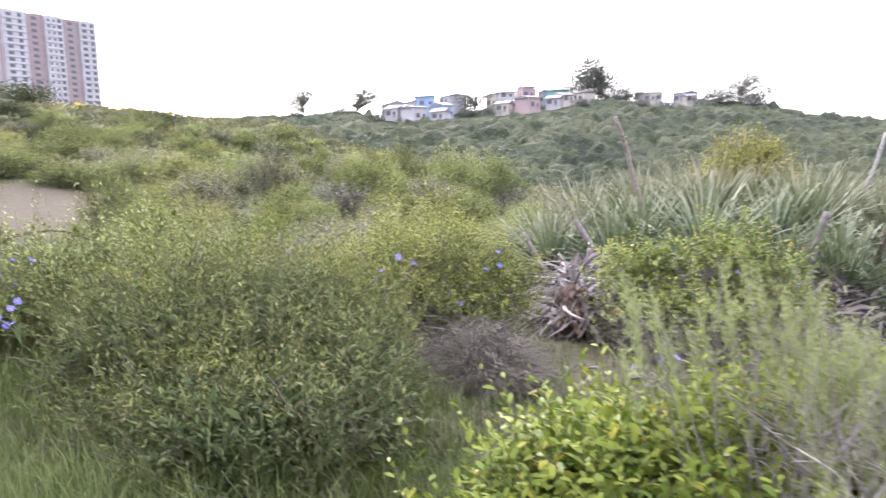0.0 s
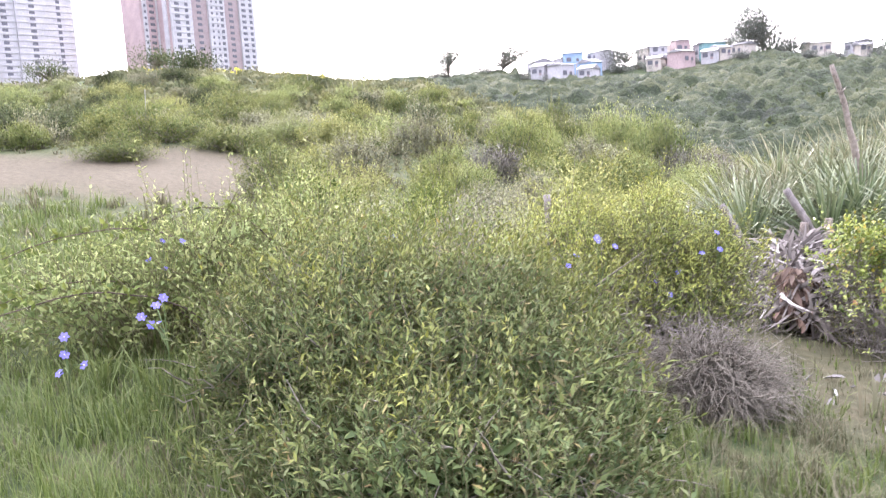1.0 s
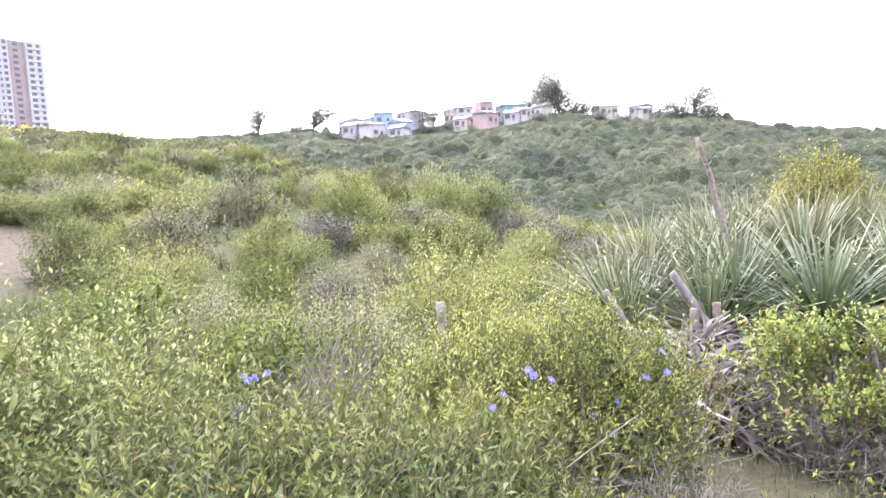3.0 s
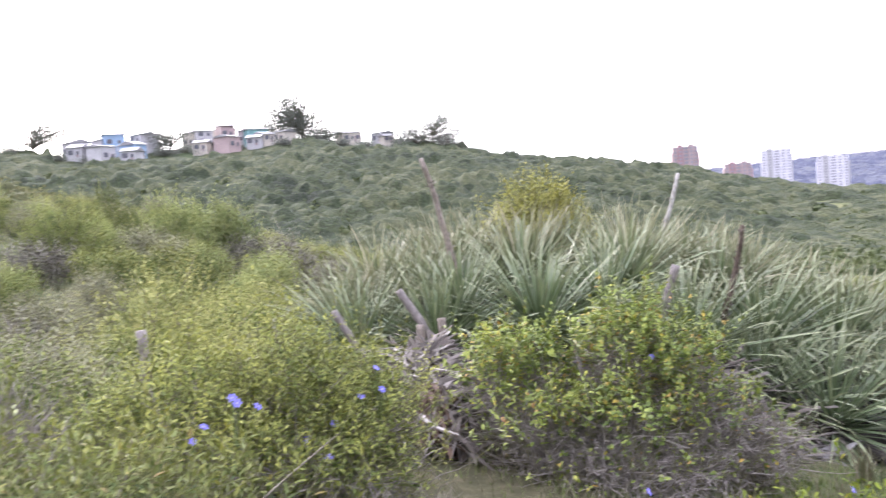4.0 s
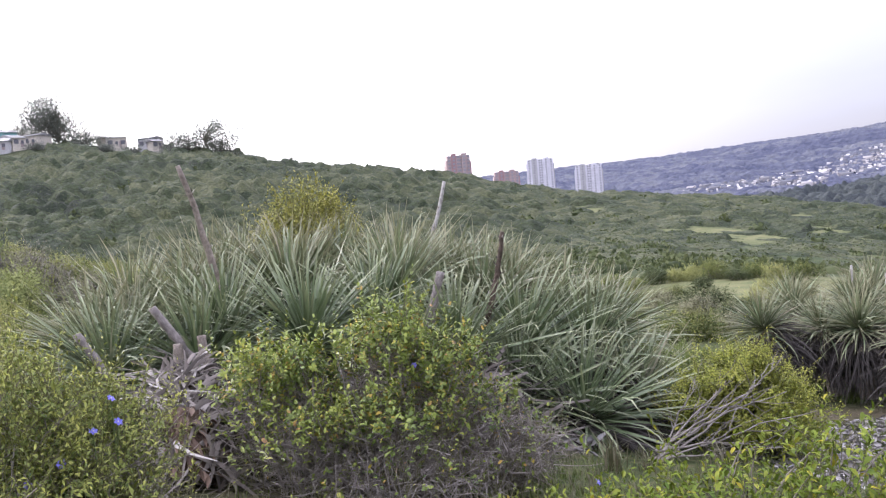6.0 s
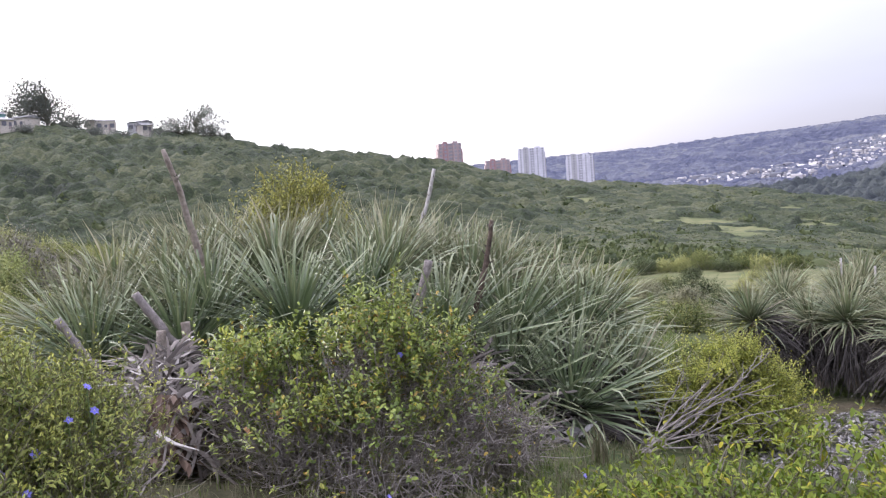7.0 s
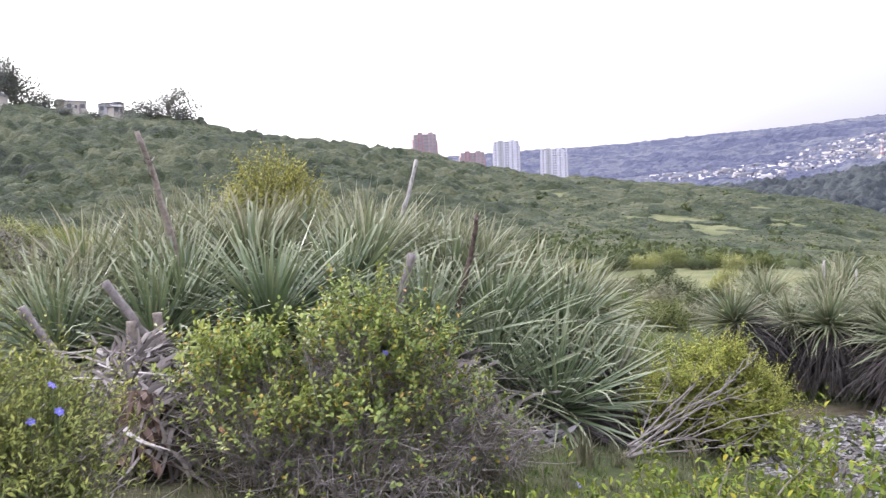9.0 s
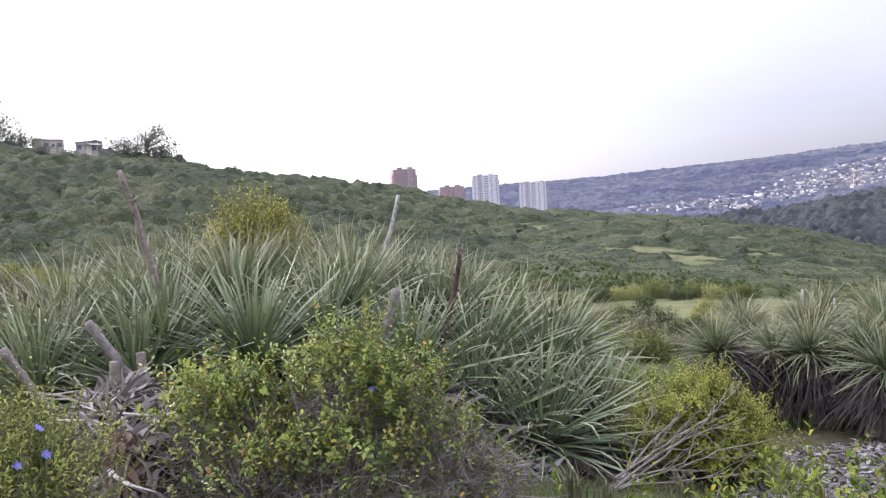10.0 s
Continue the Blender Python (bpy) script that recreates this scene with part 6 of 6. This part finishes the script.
plume_shrub(0.9, 1.95, ((30, -0.5, 0.12, 0.15, 0.6, 1.0, 1.28), (60, -0.05, 0.55, -0.15, 0.4, 0.85, 1.12), (110, 0.15, 1.2, -0.45, 0.45, 0.72, 1.06), (40, -0.2, 0.6, -0.5, -0.1, 0.55, 0.85)), 13, "feathery grey-green shrub with needle leaves")
shrub_thing("golden_shrub", shrub_arrays(14, [(-0.45, 0.05, 0.62, 0.5, 0.5, 0.5), (0.2, 0.1, 0.66, 0.52, 0.5, 0.52), (0.6, 0.0, 0.5, 0.4, 0.45, 0.42), (-0.85, 0.0, 0.5, 0.4, 0.45, 0.42), (-0.1, -0.3, 0.4, 0.75, 0.4, 0.38), (0.35, -0.45, 0.3, 0.5, 0.35, 0.3)],
            2900, 12, 0.042, 0.38, 0.22, tangle=1300, twigs=220, upright=0.5, bare=0.82, bare_z=(0.3, 0.5), belly=0.5, rough=0.45, tip_age=0.65, core=0.15, leaders=0.18), set_on(-0.05, 7.15), M_DEEPGOLD, "fine-leaved yellow-green shrub with bare grey lower twigs", bark=M_DEAD)
shrub_thing("olive_shrub", shrub_arrays(15, [(-0.66, 0.1, 0.72, 0.4, 0.42, 0.48), (-0.4, 0.0, 0.82, 0.34, 0.35, 0.36), (0.3, 0.05, 0.92, 0.42, 0.42, 0.46), (0.72, -0.1, 0.72, 0.42, 0.42, 0.44), (-0.38, -0.25, 0.4, 0.48, 0.45, 0.4), (0.25, -0.35, 0.4, 0.7, 0.5, 0.42), (0.95, -0.3, 0.36, 0.42, 0.4, 0.38), (1.3, -0.3, 0.2, 0.35, 0.35, 0.24), (0.3, -0.7, 0.16, 0.75, 0.4, 0.25)],
            1900, 14, 0.05, 0.52, 0.17, twigs=420, upright=0.6, bare=0.9, bare_z=(0.4, 0.5), belly=0.5, rich=True, rough=0.55, leaders=0.22, tip_age=0.7, core=0.0, twig_r=0.0055, tangle=3600), set_on(2.62, 7.85, -26),
            M_OLIVE, "olive-green shrub with yellowing leaves and bare lower twigs", bark=M_DEAD)
shrub_thing("golden_shrub", shrub_arrays(19, [(0, 0, 1.6, 0.8, 0.75, 0.9), (-0.65, 0.1, 1.4, 0.65, 0.6, 0.75), (0.65, -0.1, 1.3, 0.65, 0.6, 0.7), (0.1, 0, 2.2, 0.6, 0.5, 0.6), (0, 0, 0.6, 0.8, 0.8, 0.6)],
            4200, 8, 0.06, 0.42, 0.22, twigs=160, upright=0.5, rough=0.4, leaders=0.06, tip_age=0.8), set_on(5.85, 14.3, 0, 0.45, 1.32), M_OCHRE, "tall yellow-green shrub behind the spiky clump")
dead_bush("dead_bush", 2.7, 7.6, 0.8, 0.55, 700, 23, "tangle of grey dead twigs under the olive shrub", M_TWIG)
dead_bush("dead_bush", 3.6, 7.5, 0.7, 0.5, 500, 24, "tangle of grey dead twigs under the olive shrub", M_TWIG)
shrub_thing("lime_shrub", shrub_arrays(16, [(0, 0, 0.32, 0.55, 0.45, 0.36), (0.55, 0.0, 0.42, 0.45, 0.45, 0.4), (-0.5, 0.05, 0.26, 0.45, 0.4, 0.28), (-0.95, 0.1, 0.2, 0.4, 0.35, 0.24), (0.5, -0.5, 0.3, 0.5, 0.4, 0.34), (-0.2, -0.45, 0.22, 0.5, 0.4, 0.28)],
            760, 9, 0.058, 0.42, 0.2, twigs=200, upright=0.65, rich=True, belly=0.55, rough=0.5, leaders=0.2, core=0.1), set_on(3.1, 4.75, -48), M_LIME, "low shrub of glossy lime-green leaves", bark=M_TWIG)
shrub_thing("golden_shrub", shrub_arrays(17, [(0, 0, 0.7, 0.55, 0.55, 0.62), (0.42, -0.1, 0.5, 0.45, 0.5, 0.5), (-0.42, 0, 0.45, 0.42, 0.5, 0.42), (0.15, 0.1, 1.0, 0.32, 0.35, 0.36), (0.25, -0.4, 0.35, 0.5, 0.4, 0.36)],
            2300, 12, 0.05, 0.42, 0.2, twigs=160, upright=0.55, rough=0.5, leaders=0.16, tip_age=0.8, core=0.12), set_on(7.5, 7.6, -45) @ Matrix.Diagonal((1, 1, 0.86, 1)), M_LIMEGOLD, "rounded yellow-green shrub beside the path", bark=M_TWIG)
shrub_thing("bramble_bush", shrub_arrays(18, [(0, 0, 0.45, 0.8, 0.7, 0.5), (-0.6, -0.5, 0.35, 0.6, 0.6, 0.4), (0.4, 0.5, 0.5, 0.7, 0.6, 0.5)],
            900, 9, 0.05, 0.4, 0.3, twigs=200, upright=0.5), set_on(-2.9, 5.9), M_FRESH, "untidy green shrub with arching stems in tall grass")


dead_bush("dead_bush", 0.22, 5.7, 0.58, 0.58, 1700, 21, "rounded dead bush of tangled grey twigs", M_TWIG, (0.05, 0.0))
dead_bush("dead_bush", -1.45, 7.25, 0.6, 1.0, 800, 25, "tangle of bare grey twigs between green shrubs", M_DEAD)
dead_bush("dead_bush", -2.7, 8.6, 0.6, 0.8, 320, 26, "tangle of bare grey twigs between green shrubs", M_DEAD)
dead_bush("dead_bush", 0.0, 6.6, 0.5, 0.5, 300, 22, "thin grey dead twigs under the yellow shrub", M_DEAD)


def fallen_branch(x, y, tips, seed, label):
    """Dead boughs that rise in long curves from one foot, each with forked side twigs."""
    rng = np.random.default_rng(seed)
    e = thing("fallen_branch", set_on(x, y), label, "branch")
    s = np.linspace(0, 1, 12)[:, None]
    paths = []
    for tip in tips:
        sag = np.array([0, 0, rng.uniform(-0.16, 0.1)])
        bough = rng.normal(size=3) * 0.05 + np.array(tip) * s + sag * np.sin(s * math.pi) + np.cumsum(rng.normal(size=(12, 3)) * 0.014, 0)
        bough[:, 2] = np.maximum(bough[:, 2], 0.02)
        v, f = tubes(bough[None], np.linspace(0.0125, 0.004, 12)[None], 6)
        put_mesh("branch", mesh_np("branch", v, [f]), M_DEAD, e)
        for k in range(7):
            j = rng.integers(3, 11)
            run = unit(bough[min(j + 1, 11)] - bough[j - 1] + rng.normal(size=3) * 0.05) + rng.normal(size=3) * np.array([0.3, 0.3, 0.4])
            paths.append(bough[j] + unit(run) * np.linspace(0, 1, 8)[:, None] * rng.uniform(0.25, 0.6) + np.cumsum(rng.normal(size=(8, 3)) * 0.012, 0))
    paths = np.array(paths)
    paths[..., 2] = np.maximum(paths[..., 2], 0.015)
    v, f = tubes(paths, np.linspace(0.006, 0.002, 8)[None] * np.ones((len(paths), 1)), 5)
    tagged(put_mesh("twig_spray", mesh_np("twig_spray", v, [f]), M_DEAD, e), kind="stuff")
    return e


fallen_branch(5.9, 7.55, ((1.3, -0.15, 0.75), (1.0, -0.2, 0.62), (1.15, -0.5, 0.5), (1.55, -0.55, 0.42), (0.9, -0.5, 0.3), (1.35, -0.85, 0.2), (0.8, 0.1, 0.5), (1.1, -0.75, 0.08), (1.75, -0.4, 0.85)), 31, "fallen dead branch of pale bare twigs")

def bramble_cane(foot, over, tip, seed):
    """A long arching cane with small leaves along it."""
    rng = np.random.default_rng(seed)
    foot, over, tip = (np.array(q, float) for q in (foot, over, tip))
    e = thing("bramble_cane", pose(*foot), "long arching bramble cane with small dark leaves", "bramble", "bramble canes")
    t = np.linspace(0, 1, 16)[:, None]
    path = 2 * t * (1 - t) * (over - foot) + t * t * (tip - foot) + np.cumsum(rng.normal(size=(16, 3)) * 0.006, 0)
    v, f = tubes(path[None], np.linspace(0.007, 0.003, 16)[None], 5)
    put_mesh("cane", mesh_np("cane", v, [f]), M_DARKSTALK, e, "thin dark thorny cane")
    n = 110
    k = rng.integers(3, 16, n)
    d = unit(rng.normal(size=(n, 3)) + [0, 0, 0.5])
    bv, bf, nv = blades(path[k] + rng.normal(size=(n, 3)) * 0.02, d, unit(rng.normal(size=(n, 3)) + [0, 0, 1]), 0.035 + 0.03 * rng.random(n), 0.02 + 0.015 * rng.random(n))
    tagged(put_mesh("foliage", mesh_np("foliage", bv, bf, np.repeat(rng.random(n) * 0.4, nv)), M_SAP, e), kind="stuff")
    return e


bramble_cane((-2.45, 5.75, 0.4), (-2.9, 5.85, 1.75), (-3.95, 4.9, 1.15), 81)
bramble_cane((-2.5, 5.3, 0.4), (-2.8, 5.3, 1.35), (-3.7, 4.3, 0.9), 82)
bramble_cane((-2.2, 5.9, 0.4), (-2.5, 6.1, 1.9), (-3.5, 5.6, 1.2), 83)
bramble_cane((-2.7, 5.6, 0.4), (-3.2, 5.5, 1.5), (-4.2, 5.0, 0.85), 84)

stalk("wooden_stump", (-0.66, 7.62, 0.1), (-0.68, 7.6, 1.27), 0.036, 0.03, M_PALE, "short grey weathered stump among the shrubs", 33, False)



def striped_mast(bearing, rng_m, foot_e, tall):
    x, y = polar(bearing, rng_m)
    e = thing("striped_mast", pose(x, y, EYE_Z + rng_m * math.tan(radians(foot_e))), "red and white banded mast on the wooded spur", "mast", "banded masts")
    for k in range(7):
        bm = bmesh.new()
        bmesh.ops.create_cone(bm, cap_ends=True, segments=8, radius1=1.3 - k * 0.1, radius2=1.2 - k * 0.1, depth=tall / 7 + 0.01, matrix=Matrix.Translation((0, 0, (k + 0.5) * tall / 7)))
        part("band", bm, M_BRICKR if k % 2 else M_WHITE, e)


striped_mast(68.9, 700, -0.75, 13)
striped_mast(69.3, 700, -0.75, 11)

# ---- blue flowers ----
for i, (x, y, z, k) in enumerate(((-0.35, 6.36, 1.04, 4), (0.51, 6.75, 0.99, 2), (0.24, 6.74, 0.72, 3), (0.4, 6.72, 0.85, 1), (-0.55, 6.4, 0.85, 1), (-3.06, 5.57, 1.24, 4), (-2.5, 4.4, 1.08, 5), (-2.9, 4.2, 0.95, 4),
                                  (-3.2, 4.1, 0.85, 2), (1.68, 5.87, 0.28, 5), (3.14, 5.85, -0.02, 2), (-1.85, 6.62, 1.09, 6), (2.9, 7.4, 0.6, 1))):
    flower_stem(x, y, z, 400 + i, k)

scrub(6, 550, 101, 109, -27.5, -14.5, 0.8, 12, M_MUSTARD, "mustard_flowers", "band of yellow mustard flowers on the crest", leaf_share=0.25)

# ---- grass ----


def grass(name, seed, n, tall, material, label, where, wide=0.005, lean=0.45):
    rng = np.random.default_rng(seed)
    pts, grow = [], []
    for x0, x1, y0, y1, share in where:
        k = int(n * share)
        tuft = rng.random((max(1, k // 26), 2)) + rng.normal(size=(max(1, k // 26), 2)) * 0.13
        pick = rng.integers(0, len(tuft), k)
        pts.append(tuft[pick] * [x1 - x0, y1 - y0] + rng.normal(size=(k, 2)) * (0.03 + 0.07 * rng.random((len(tuft), 1)))[pick] + [x0, y0])
        grow.append((0.4 + 1.1 * rng.random(len(tuft)) ** 1.5)[pick])
    p, grow = np.concatenate(pts), np.concatenate(grow)
    bare = cover(p[:, 0], p[:, 1])[0] < 0.35 + 0.3 * rng.random(len(p))
    p, grow = p[bare], grow[bare]
    z = height(p[:, 0], p[:, 1]) - 0.01
    v, f, age = grass_arrays(seed, np.column_stack([p, z]), tall * grow * (0.75 + 0.5 * rng.random(len(p))), lean, wide)
    return tagged(put_mesh(name, mesh_np(name, v, f, age), material), label, "grass", kind="stuff")


grass("tall_grass", 41, 56000, 0.21, M_GRASS, "lush green ankle-high grass", ((-4.2, -0.6, 0.6, 5.2, 0.66), (-2.0, -0.2, 2.6, 5.5, 0.19), (-7, -2.2, 4.5, 9, 0.15)), 0.0021, 0.7)
grass("short_grass", 42, 32000, 0.13, M_GRASS, "short green grass between the shrubs", ((0.2, 4.5, 4.0, 8.9, 0.4), (-1.5, 9, 5.0, 14, 0.22), (6, 14, 4, 12, 0.1), (9.3, 11.2, 6.6, 8.8, 0.08)), 0.004, 0.6)
grass("dry_grass", 43, 30000, 0.14, M_HAY, "thin dry straw-coloured grass", ((0.3, 4.2, 4.4, 8.8, 0.5), (-0.6, 1.8, 3.0, 7.2, 0.25), (4, 9, 5, 9, 0.1), (-12, -4, 6, 16, 0.15)), 0.003, 0.7)
grass("slope_grass", 44, 20000, 0.3, M_HAY, "coarse mixed grass on the slope", ((-14, 12, 9, 30, 1.0),), 0.01, 0.5)
grass("turf_grass", 45, 26000, 0.16, M_HAY, "sparse low grass over the hillside turf", ((-9, 9, -5, 5, 0.75), (-9, 9, 5, 12, 0.25)), 0.004, 0.6)
grass("valley_grass", 46, 16000, 0.4, M_GRASS, "rank green grass and herbs below the clump", ((8, 26, 9, 24, 0.7), (8, 14, 8, 14, 0.3)), 0.012, 0.55)
grass("meadow_grass", 47, 34000, 0.2, M_GRASS, "soft green grass beside the bare patch", ((-9, -2.2, 5.0, 13, 0.8), (-6, -1.8, 7.0, 11, 0.2)), 0.006, 0.6)
